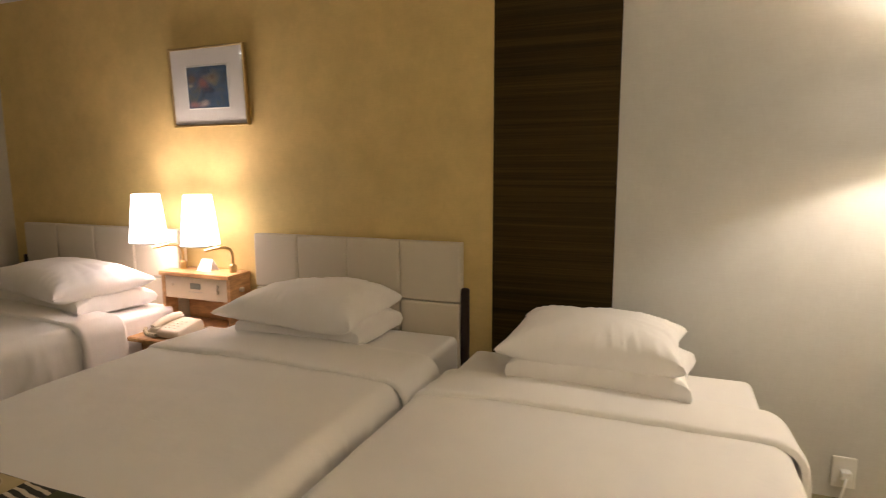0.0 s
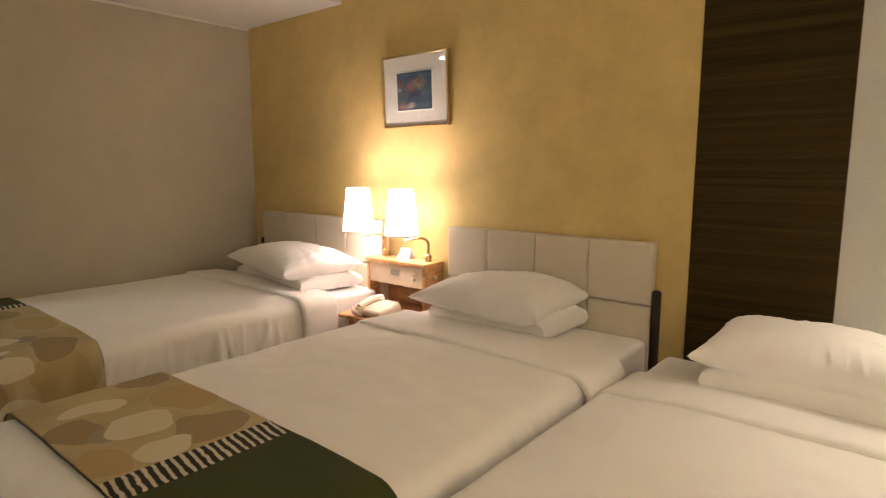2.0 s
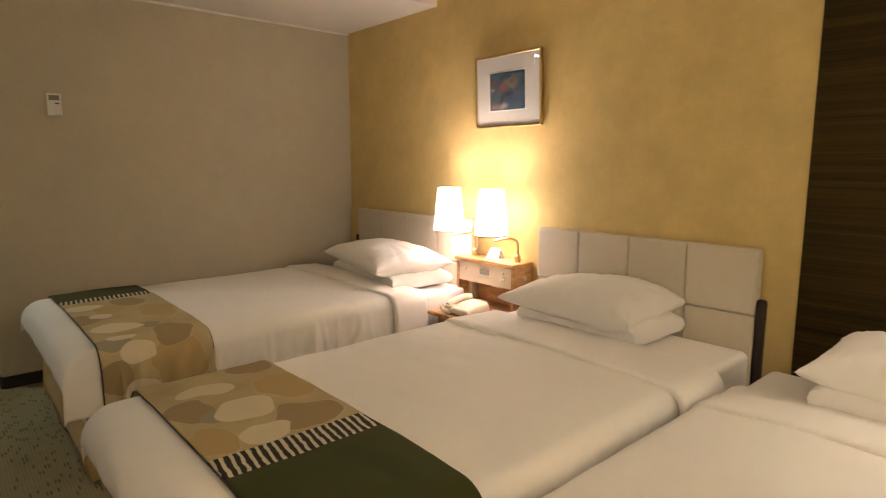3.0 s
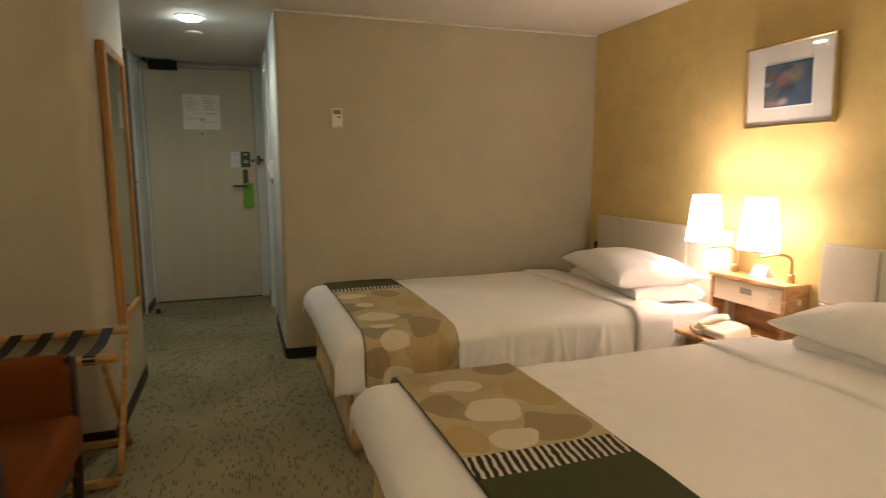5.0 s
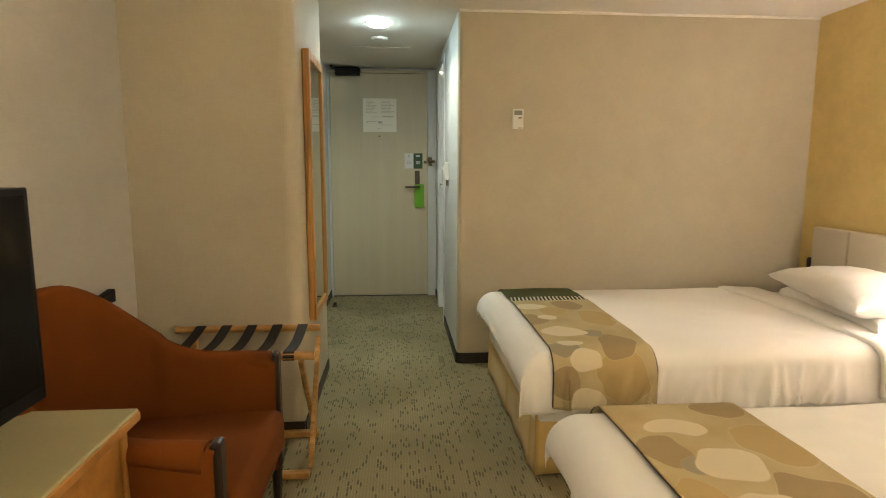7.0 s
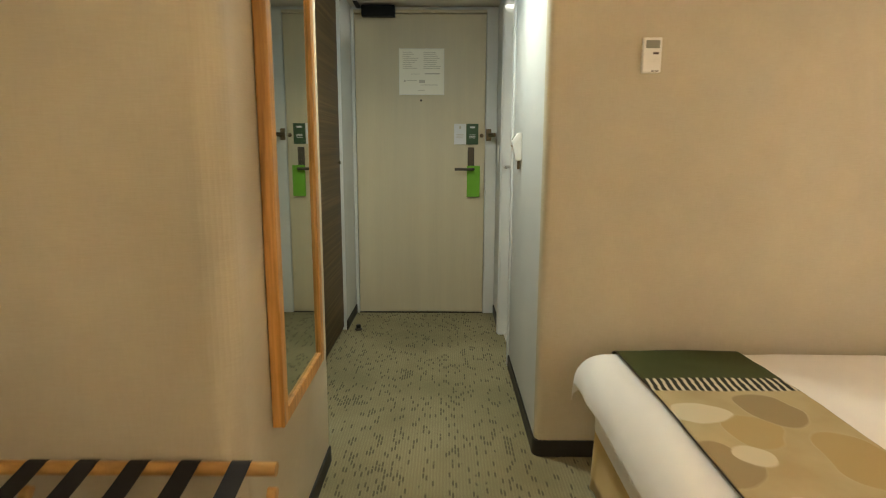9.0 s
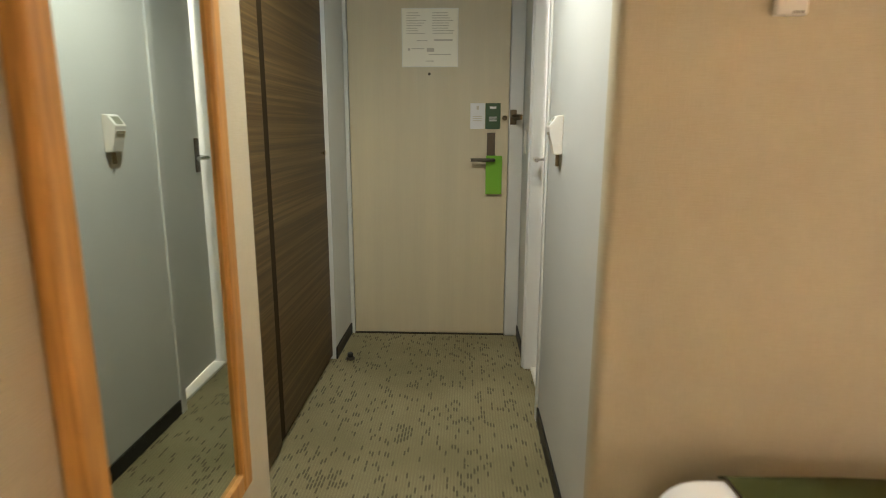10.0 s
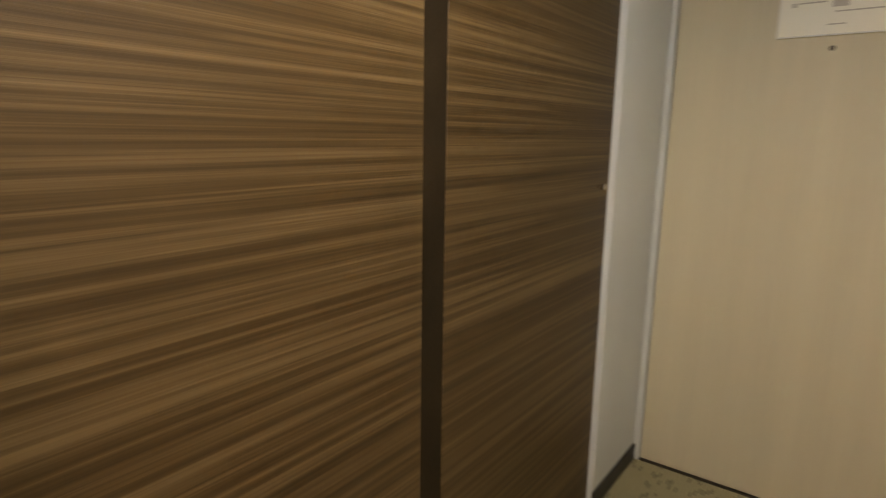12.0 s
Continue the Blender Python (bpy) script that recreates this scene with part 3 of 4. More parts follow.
def bathroom_door():
    d = thing("bathroom_door", (-5.57, 1.25, 0), "white bathroom door standing slightly ajar", "door")
    about, turn = (-5.585, 1.255, 0), -2.0
    leaf = turned(box(-6.062, -5.585, 1.238, 1.264, 0.036, 1.985, 0.003, 1), about, 0, 0, turn)
    part("door_leaf", leaf, GREY_PAINT, d)
    part("handle_plate", turned(box(-6.035, -5.995, 1.230, 1.238, 1.0, 1.16, 0.002, 1), about, 0, 0, turn), DARK_METAL, d)
    part("lever", turned(tube([(-6.015, 1.235, 1.07), (-6.015, 1.185, 1.07), (-6.005, 1.178, 1.07), (-5.90, 1.178, 1.07)], 0.010), about, 0, 0, turn), CHROME, d, "chrome lever")
    part("jamb", box(-6.10, -6.083, 1.180, 1.31, 0, 2.01, 0.002, 1), GREY_PAINT, d)
    part("sill", box(-6.082, -5.576, 1.215, 1.31, 0, 0.014, 0.003, 1), WHITE_PLASTIC, d, "pale door sill")
    part("casing", box(-6.145, -6.101, 1.172, 1.189, 0, 2.05, 0.003, 2), GREY_PAINT, d)
    part("casing", box(-5.575, -5.535, 1.178, 1.189, 0, 2.05, 0.003, 2), GREY_PAINT, d)
    part("head_casing", box(-6.10, -5.576, 1.174, 1.189, 2.0, 2.045, 0.003, 2), GREY_PAINT, d)


bathroom_door()

# ================= corridor things =================


def wardrobe():
    w = thing("wardrobe", (-5.36, 0.0, 0), "built-in wardrobe with two dark zebra-grained sliding doors", "wardrobe")
    part("carcass", box(-6.17, -4.552, -0.42, 0.12, 0.02, LOW - 0.003), DARK_WOOD, w)
    part("plinth", box(-6.17, -4.552, 0.12, 0.15, 0.0, 0.03), BLACK_TRIM, w)
    front = part("sliding_door", box(-5.258, -4.553, 0.155, 0.190, 0.02, LOW - 0.004, 0.002, 1), WARDROBE_WOOD, w)
    part("pull_strip", box(-5.340, -5.260, 0.150, 0.178, 0.02, LOW - 0.004, 0.002, 1), PULL_WOOD, front, "dark vertical pull strip")
    back = part("sliding_door", box(-6.168, -5.342, 0.145, 0.176, 0.02, LOW - 0.004, 0.002, 1), WARDROBE_WOOD, w)
    part("knob", turned(solid_lathe([(0.006, 0), (0.006, 0.01), (0.010, 0.014), (0.010, 0.02), (0.006, 0.023)], (-6.09, 0.176, 1.09), 16), (-6.09, 0.176, 1.09), -90, 0, 0), CHROME, back, "small chrome knob")


wardrobe()


def wall_mirror():
    x0, x1, z0, z1, y0, y1 = -4.365, -3.88, 0.478, 1.745, 0.402, 0.434
    m = thing("wall_mirror", ((x0 + x1) / 2, 0.40, z0), "tall mirror in a plain orange wood frame on the wall", "mirror")
    f = 0.042
    part("glass", box(x0 + f - 0.005, x1 - f + 0.005, y0, 0.424, z0 + f - 0.005, z1 - f + 0.005), MIRROR_GLASS, m, "clear silvered mirror glass")
    part("backing", box(x0 + 0.01, x1 - 0.01, y0 - 0.002, y0 + 0.004, z0 + 0.01, z1 - 0.01), DARK_WOOD, m)
    for a, b, c, d in ((x0, x0 + f, z0, z1), (x1 - f, x1, z0, z1), (x0 + f, x1 - f, z0, z0 + f), (x0 + f, x1 - f, z1 - f, z1)):
        part("frame_bar", box(a, b, y0, y1, c, d, 0.004, 2), MIRROR_WOOD, m)


wall_mirror()


def prism(profile, x0, x1, bevel=0.0):
    """A solid from an outline of (y, z), drawn from x0 to x1."""
    bm = bmesh.new()
    a = [bm.verts.new((x0, y, z)) for y, z in profile]
    b = [bm.verts.new((x1, y, z)) for y, z in profile]
    bm.faces.new(a)
    bm.faces.new(b)
    for k in range(len(a)):
        j = (k + 1) % len(a)
        bm.faces.new((a[k], a[j], b[j], b[k]))
    if bevel:
        bmesh.ops.bevel(bm, geom=bm.edges[:], offset=bevel, segments=2, affect="EDGES", profile=0.5)
    return bm


def key_card_switch():
    k = thing("key_card_switch", (-5.2, 1.19, 1.13), "white plastic key card holder on the corridor wall", "switch")
    part("body", prism([(1.189, 1.125), (1.163, 1.125), (1.147, 1.19), (1.142, 1.215), (1.168, 1.25), (1.189, 1.252)], -5.277, -5.213, 0.003), WHITE_PLASTIC, k)
    part("window", prism([(1.1455, 1.2165), (1.1445, 1.2185), (1.1625, 1.2445), (1.1635, 1.2425)], -5.267, -5.223), DISPLAY, k, "dark slanted window")
    part("slot", prism([(1.1485, 1.187), (1.1445, 1.187), (1.143, 1.197), (1.1470, 1.197)], -5.269, -5.221), CHROME, k)
    part("card", box(-5.250, -5.240, 1.172, 1.184, 1.085, 1.127, 0.002, 1), BRONZE, k, "bronze card tab hanging below")


key_card_switch()


def switch_plate():
    s = thing("switch_plate", (-6.40, 1.19, 1.1), "small white switch plate by the entrance", "switch")
    part("plate", box(-6.44, -6.37, 1.182, 1.189, 1.08, 1.2, 0.003, 2), WHITE_PLASTIC, s)
    part("rocker", box(-6.42, -6.39, 1.178, 1.182, 1.11, 1.17, 0.002, 1), WHITE_PLASTIC, s)


switch_plate()


def door_stop():
    s = thing("door_stop", (-6.17, 0.26, 0), "small dark floor door stop", "door stop")
    part("base", solid_lathe([(0.024, 0), (0.024, 0.01), (0.018, 0.014)], (-6.17, 0.27, 0), 18), DARK_METAL, s)
    part("buffer", solid_lathe([(0.014, 0.014), (0.016, 0.03), (0.012, 0.036)], (-6.17, 0.27, 0), 18), BLACK_TRIM, s)


door_stop()


def downlight():
    d = thing("downlight", (-4.95, 0.72, LOW), "round recessed ceiling downlight, lit cool white", "ceiling light")
    part("rim", lathe([(0.088, -0.001), (0.086, -0.006), (0.072, -0.008), (0.070, -0.003)], (-4.95, 0.72, LOW), 36), WHITE_PLASTIC, d, smooth=True)
    part("lens", solid_lathe([(0.070, -0.003), (0.064, -0.014), (0.050, -0.021), (0.025, -0.025)], (-4.95, 0.72, LOW), 36), LENS_GLOW, d, "glowing frosted lens", smooth=True)


downlight()


def ceiling_hatch():
    h = thing("ceiling_hatch", (-5.9, 0.715, LOW), "flush pale access panel in the corridor ceiling", "ceiling panel")
    part("panel", box(-6.15, -5.68, 0.49, 0.94, LOW - 0.006, LOW - 0.001, 0.001, 1), CEILING_PAINT, h)
    s = thing("ceiling_sensor", (-5.38, 0.71, LOW), "low pale round detector on the ceiling", "detector")
    part("base", solid_lathe([(0.06, -0.001), (0.058, -0.012), (0.045, -0.018)], (-5.38, 0.71, LOW), 28), WHITE_PLASTIC, s)


ceiling_hatch()


def thermostat():
    t = thing("thermostat", (WEST, 1.545, 1.497), "cream wall remote control with grey display", "thermostat")
    x = WEST + 0.001
    part("body", box(x, x + 0.020, 1.512, 1.577, 1.439, 1.556, 0.005, 3), WHITE_PLASTIC, t)
    part("display", box(x + 0.0195, x + 0.0212, 1.521, 1.568, 1.520, 1.546), DISPLAY, t, "grey liquid crystal display")
    part("button", box(x + 0.0195, x + 0.022, 1.546, 1.566, 1.500, 1.507, 0.001, 1), DARK_METAL, t)
    for y, z, w in ((1.546, 1.487, 0.018), (1.546, 1.474, 0.018), (1.520, 1.474, 0.006), (1.533, 1.474, 0.006)):
        part("button", box(x + 0.0195, x + 0.022, y, y + w, z, z + 0.006, 0.001, 1), WHITE_PLASTIC, t)
    for k in range(5):
        part("vent_slot", box(x + 0.0195, x + 0.0208, 1.545 + 0.005 * k, 1.547 + 0.005 * k, 1.442, 1.448), DARK_METAL, t)


thermostat()

# ================= beds =================


def fold(s, half, r):
    """Across a bed: how far out a cloth lies and how far it has dropped, at s metres of cloth from the middle."""
    a, sign = abs(s), 1 if s >= 0 else -1
    flat, bend = half - r, r * math.pi / 2
    if a <= flat:
        return s, 0.0
    if a <= flat + bend:
        q = (a - flat) / r
        return sign * (flat + r * math.sin(q)), r * (1 - math.cos(q))
    return sign * half, r + a - flat - bend


def cloth(x0, x1, y_foot, y_head, top, s0, s1, t0, t1, r=0.06, lift=0.0, wrinkle=0.004, seed=0.0, steps=(90, 100), floor_z=0.25, crown=0.012, foot_r=0.10):
    """A cloth over a bed. s0, s1: its reach across, from the bed's middle; t0, t1: along, from the bed's foot towards the head, negative where it hangs down at the foot."""
    mid, half = (x0 + x1) / 2, (x1 - x0) / 2 + lift

    def place(u, v):
        s, t = s0 + (s1 - s0) * u, t0 + (t1 - t0) * v
        x, drop = fold(s, half, r)
        # The foot works like a side, measured from a line well inside the bed.
        inner = 0.6
        y, dropt = fold(inner - t, inner + lift, foot_r) if t < inner else (inner - t, 0.0)
        y = y_foot + inner - y
        hang = max(drop, dropt)
        z = top + lift - math.sqrt(drop * drop + dropt * dropt) if drop * dropt > 0 else top + lift - hang
        z += crown * max(0.0, 1 - (2 * s / (x1 - x0)) ** 2)
        down = min(1.0, hang / 0.10)
        n1 = noise.noise(Vector((s * 5 + seed, t * 5, seed)))
        n2 = noise.noise(Vector((s * 14 + seed, t * 11, seed + 5)))
        z += wrinkle * (n1 + 0.5 * n2) * (1 - 0.7 * down)
        # Hanging folds: upright waves that grow towards the hem.
        wave = noise.noise(Vector((t * 9 + seed, 0.7, drop * 2))) + 0.6 * noise.noise(Vector((t * 21 + seed, 3.1, drop * 2)))
        wave2 = noise.noise(Vector((s * 9 + seed, 4.2, dropt * 2)))
        grow = min(1.0, max(0.0, hang - 0.03) / 0.16)
        if drop > 0:
            # Drapes fan out from points along the mattress edge.
            fan = abs(noise.noise(Vector((t * 4.2 + seed, 6.3, 0)))) ** 0.7
            ridge = 1 - min(1.0, abs(noise.noise(Vector((t * 7.5 + 2.5 * drop + seed, 9.1, drop * 3)))) * 3.2)
            # Narrow pulls slant down from the edge.
            pull = max(0.0, 1 - 4.5 * abs(noise.noise(Vector((t * 9.5 + 3.5 * drop * noise.noise(Vector((t * 2 + seed, 8.8, 0))) + seed, 12.7, drop * 1.5)))))
            x += (1 if s > 0 else -1) * grow * (0.006 + 0.010 * wave + 0.055 * ridge * fan + 0.016 * pull) * max(0.0, 1 - dropt / 0.06)
        if dropt > 0:
            y -= grow * (0.004 + 0.010 * wave2)
        return (mid + x, y, max(z, floor_z))

    bm = grid_mesh(place, *steps)
    flat = bm.loops.layers.uv.new("cloth")
    nu, nv = steps
    for f in bm.faces:
        for l in f.loops:
            j, i = divmod(l.vert.index, nu + 1)
            l[flat].uv = (s0 + (s1 - s0) * i / nu, t0 + (t1 - t0) * j / nv)
    return bm


def pillow(name, at, size, yaw=0.0, tilt=0.0, seed=0.0, lean=0.0, roll=0.0, label="plump white cotton pillow lying on the bed", boxy=0.42):
    w, d, h = size
    bm = bmesh.new()
    n, m = 92, 60
    top, bottom = [], []
    for j in range(m + 1):
        a, b = [], []
        for i in range(n + 1):
            u, v = 2 * i / n - 1, 2 * j / m - 1
            full = max(0.0, (1 - abs(u) ** 4.5) * (1 - abs(v) ** 4.0)) ** boxy * (1 + lean * u)
            ear = 1 + 0.11 * (boxy - 0.10) * abs(u * v) ** 5
            x = u * w / 2 * (1 - 0.07 * (1 - abs(v) ** 4)) * ear
            y = v * d / 2 * (1 - 0.10 * (1 - abs(u) ** 5)) * ear
            edge = max(abs(u), abs(v))
            big = noise.noise(Vector((u * 2.2 + seed, v * 2.0, seed)))
            # Creases run in from the seams and pull towards the corners.
            fan = noise.noise(Vector((math.atan2(v, u) * 5.0 + seed, 0.4, seed + 3)))
            gather = noise.noise(Vector((u * 13 + seed, v * 3.0, seed + 2)))
            # Short pinches stand in from the front and back seams.
            pinch = max(0.0, 1 - 3.5 * abs(noise.noise(Vector((u * 8 + seed, v * 1.5, seed + 8))))) - 0.25
            crease = h * (0.05 * big + 0.05 * fan * edge ** 2 + 0.045 * gather * edge ** 3 + 0.06 * pinch * max(0.0, abs(v) - 0.35) * (1 - u ** 4))
            sag = 1 - 0.30 * (u * u + v * v) / 2
            hi = h * 0.60 * full * sag + crease * min(1.0, full * 1.6)
            lo = -h * 0.42 * full + crease * 0.5 * min(1.0, full * 1.6)
            a.append((x, y, hi))
            b.append((x, y, max(lo, -h * 0.36)))
        top.append(a)
        bottom.append(b)
    tv = [[bm.verts.new(p) for p in row] for row in top]
    bv = [[tv[j][i] if i in (0, n) or j in (0, m) else bm.verts.new(bottom[j][i]) for i in range(n + 1)] for j in range(m + 1)]
    for j in range(m):
        for i in range(n):
            bm.faces.new((tv[j][i], tv[j][i + 1], tv[j + 1][i + 1], tv[j + 1][i]))
            f = (bv[j][i], bv[j + 1][i], bv[j + 1][i + 1], bv[j][i + 1])
            if len(set(f)) == 4:
                bm.faces.new(f)
    bmesh.ops.transform(bm, matrix=pose(*at, tilt, roll, yaw), verts=bm.verts)
    ob = part(name, bm, PILLOW_CLOTH, None, "", True)
    return tagged(ob, label, "pillow", "pillows on the beds")


TOP = 0.485


def bed(x0, x1, head, foot, top, s_hang, group, label, fold_t, skirt=True, seed=0.0):
    b = thing("bed", ((x0 + x1) / 2, (head + foot) / 2, 0), label, "bed", group)
    mid, w = (x0 + x1) / 2, x1 - x0
    part("bed_base", box(x0 + 0.05, x1 - 0.05, foot + 0.10, head - 0.02, 0.06, 0.24, 0.01, 2), DARK_WOOD, b)
    part("mattress", box(x0 + 0.012, x1 - 0.012, foot + 0.04, head, 0.215, top - 0.004, 0.028, 4), SHEET_CLOTH, b, "mattress in a taut white sheet", True)
    for sx in (x0 + 0.10, x1 - 0.10):
        for sy in (foot + 0.16, head - 0.10):
            part("leg", solid_lathe([(0.022, 0), (0.026, 0.065)], (sx, sy, 0), 14), DARK_WOOD, b)
    if skirt:
        # Valance with box pleats, one run down each side and one at the foot.
        def run(ax, ay, bx, by):
            a, c = Vector((ax, ay, 0)), Vector((bx, by, 0))
            out = Vector((c.y - a.y, a.x - c.x, 0)).normalized()
            far = (c - a).length

            def place(u, v):
                p = a + (c - a) * u
                pleat = 0.010 * noise.noise(Vector((u * far * 6 + seed, seed, 0))) + 0.008 * math.exp(-((((u * far + 0.09) % 0.52) - 0.09) / 0.015) ** 2)
                p = p + out * (pleat * (1.2 - v) + 0.012 * (1 - v))
                return (p.x, p.y, 0.012 + 0.385 * v)
            return grid_mesh(place, 90, 8)
        for line in ((x0 + 0.020, foot + 0.06, x1 - 0.020, foot + 0.06), (x1 - 0.026, foot + 0.045, x1 - 0.026, head - 0.02), (x0 + 0.026, head - 0.02, x0 + 0.026, foot + 0.045)):
            thick(part("valance", run(*line), SKIRT_CLOTH, b, "golden beige pleated valance", True), 0.004)
    left, right = s_hang
    d = part("duvet", cloth(x0, x1, foot, head, top, -w / 2 - left, w / 2 + right, -0.10, fold_t[0] + 0.12, 0.060, 0.022, 0.005, seed, (130, 190)), DUVET_CLOTH, b, "smooth cream white duvet", True)
    thick(d, 0.004)

    # The turned-back hem: a flat band of doubled cloth with a rounded lip.
    n = 40
    t0, t1 = fold_t
    mid_x, half = mid, w / 2 + 0.034

    def place(u, v):
        s = -w / 2 - left + 0.02 + (w + left + right - 0.04) * u
        x, drop = fold(s, half, 0.06)
        k = 2 * math.pi * v
        c, q = math.cos(k), math.sin(k)
        flat = math.copysign(abs(c) ** 0.25, c)
        lip = 0.012 * noise.noise(Vector((s * 3 + seed, 1.3, seed))) + 0.005 * noise.noise(Vector((s * 11 + seed, 2.2, seed)))
        rear = 0.016 * noise.noise(Vector((s * 2.4 + seed, 5.1, seed)))
        toward = (1 + flat) / 2
        along = t0 + lip + (t1 + rear - t0 - lip) * (1 - toward)
        thickness = (0.009 + 0.013 * toward ** 2) * (math.sqrt(abs(q)) if q > 0 else -0.2 * math.sqrt(abs(q)))
        thickness += 0.004 * max(0.0, q) * noise.noise(Vector((s * 8 + seed, v * 9, seed)))
        bend = math.acos(max(-1.0, 1 - drop / 0.06)) if drop < 0.06 else math.pi / 2
        x += (1 if s > 0 else -1) * thickness * math.sin(bend)
        z = top + 0.021 - drop + thickness * math.cos(bend) + 0.012 * max(0.0, 1 - (2 * s / w) ** 2)
        out = 0.010 * min(1.0, drop / 0.1) * (1 if s > 0 else -1) + 0.03 * max(0.0, -2 * s / w)
        return (mid_x + x + out, foot + along, max(z, 0.25))
    part("duvet_fold", grid_mesh(place, 110, n), DUVET_CLOTH, b, "turned-back hem of the duvet", True)
    return b


FOOT = 1.285
bed(-4.385, -3.215, 3.28, FOOT + 0.025, TOP, (0.14, 0.22), "beds in the room", "single bed made up with cream duvet beside the taupe wall", (1.41, 1.63), True, 1.7)
bed(-2.70, -1.655, 3.28, FOOT, TOP, (0.14, 0.10), "beds in the room", "single bed made up with cream duvet beside the bedside table", (1.345, 1.64), True, 6.1)
bed(-1.575, -0.575, 3.19, FOOT, TOP - 0.015, (0.08, 0.16), "beds in the room", "narrower extra bed made up with cream duvet, without a headboard", (1.345, 1.575), True, 11.9)


CREAM, EARTH, ASH, TAN = (0.66, 0.58, 0.40), (0.34, 0.255, 0.13), (0.33, 0.285, 0.19), (0.46, 0.34, 0.15)
PEBBLES_A = (
    (TAN, ((0.67, 0.40, 0.10, 0.09), (0.16, 0.45, 0.13, 0.07), (0.02, 0.28, 0.08, 0.06))),
    (EARTH, ((-0.08, 0.385, 0.09, 0.085), (0.507, 0.40, 0.10, 0.075), (0.167, 0.144, 0.09, 0.07), (0.69, 0.17, 0.07, 0.07))),
    (ASH, ((0.384, 0.335, 0.055, 0.05), (0.556, 0.165, 0.04, 0.08))),
    (CREAM, ((0.605, 0.264, 0.042, 0.072), (0.510, 0.213, 0.026, 0.055), (0.77, 0.26, 0.055, 0.080), (0.357, 0.228, 0.055, 0.095), (0.124, 0.226, 0.040, 0.045), (-0.07, 0.19, 0.060, 0.080))),
)
PEBBLES_B = (
    (TAN, ((-0.228, 0.483, 0.11, 0.10), (0.006, 0.165, 0.085, 0.065), (-0.60, 0.40, 0.10, 0.08))),
    (EARTH, ((0.0, 0.410, 0.085, 0.095), (-0.21, 0.180, 0.080, 0.055), (-0.46, 0.45, 0.08, 0.07))),
    (ASH, ((-0.146, 0.215, 0.045, 0.040), (-0.55, 0.22, 0.05, 0.07))),
    (CREAM, ((0.043, 0.288, 0.045, 0.062), (-0.136, 0.305, 0.075, 0.085), (-0.33, 0.266, 0.045, 0.095), (-0.62, 0.28, 0.05, 0.07))),
)


def bed_runner(x0, x1, s0, s1, edge, sign, seed, layers, label):
    m = runner_material(edge, sign, layers)
    ob = part("bed_runner", cloth(x0, x1, FOOT, 3.2, TOP, s0, s1, 0.125, 0.525, 0.08, 0.031, 0.004, seed), m, None, "", True)
    tagged(ob, label, "bed runner", "bed runners")
    thick(ob, 0.005, 1.0)
    hem = part("hem", cloth(x0, x1, FOOT, 3.2, TOP, s0, s1, 0.120, 0.127, 0.08, 0.034, 0.004, seed, (90, 2)), DARK_WOOD, ob, "dark stitched hem")
    hem2 = part("hem", cloth(x0, x1, FOOT, 3.2, TOP, s0, s1, 0.521, 0.528, 0.08, 0.034, 0.004, seed, (90, 2)), DARK_WOOD, ob, "dark stitched hem")
    return ob


bed_runner(-4.385, -3.215, -0.60, 0.795, -0.205, -1, 1.7, PEBBLES_A, "patterned tan bed runner with bars and dark green end")
bed_runner(-2.725, -1.655, -0.72, 0.62, 0.095, 1, 6.1, PEBBLES_B, "patterned tan bed runner with bars and a wide dark green end")

UPPER = "plump white cotton pillow stacked on another pillow"
LOWER = "flattened white cotton pillow under another pillow"
pillow("pillow", (-3.69, 3.07, 0.535), (0.78, 0.40, 0.135), -7, 0, 2.0, label=LOWER, boxy=0.24)
pillow("pillow", (-3.72, 3.05, 0.622), (0.86, 0.46, 0.155), -12, 2, 3.0, 0.10, label=UPPER)
pillow("pillow", (-2.21, 3.08, 0.535), (0.58, 0.38, 0.14), 0, 0, 4.0, label=LOWER, boxy=0.24)
pillow("pillow", (-2.245, 3.06, 0.615), (0.62, 0.45, 0.160), 1, 2, 5.0, 0.22, label=UPPER)
pillow("pillow", (-1.055, 2.985, 0.525), (0.56, 0.36, 0.145), -3, 0, 6.0, label=LOWER, boxy=0.24)
pillow("pillow", (-1.085, 3.0, 0.606), (0.56, 0.40, 0.155), -1, 2, 7.0, 0.05, label="plump creased white cotton pillow on the extra bed")


def headboard(x0, x1, label):
    h = thing("headboard", ((x0 + x1) / 2, 3.34, 0.3), label, "headboard", "headboards")
    part("board", box(x0 + 0.004, x1 - 0.004, 3.342, 3.372, 0.25, 0.863, 0.004, 2), VINYL, h)
    cols = [x0, x0 + (x1 - x0) * 0.235, x0 + (x1 - x0) * 0.485, x0 + (x1 - x0) * 0.735, x1]
    rows = [0.26, 0.607, 0.867]
    for a, b in zip(cols, cols[1:]):
        for c, d in zip(rows, rows[1:]):
            part("cushion", box(a + 0.0015, b - 0.0015, 3.312, 3.348, c + 0.0015, d - 0.0015, 0.010, 3), VINYL, h)
    return h


headboard(-4.40, -3.215, "beige padded headboard in stitched squares on the wall")
headboard(-2.735, -1.675, "beige padded headboard in stitched squares on the wall")


def headboard_post(x, top):
    p = thing("headboard_post", (x, 3.34, 0), "dark upright metal bracket beside the headboard", "bed bracket", "headboard brackets")
    part("post", box(x - 0.018, x + 0.018, 3.315, 3.345, 0.0, top, 0.012, 3), DARK_WOOD, p)


headboard_post(-1.658, 0.675)
headboard_post(-4.425, 0.675)

# ================= bedside =================


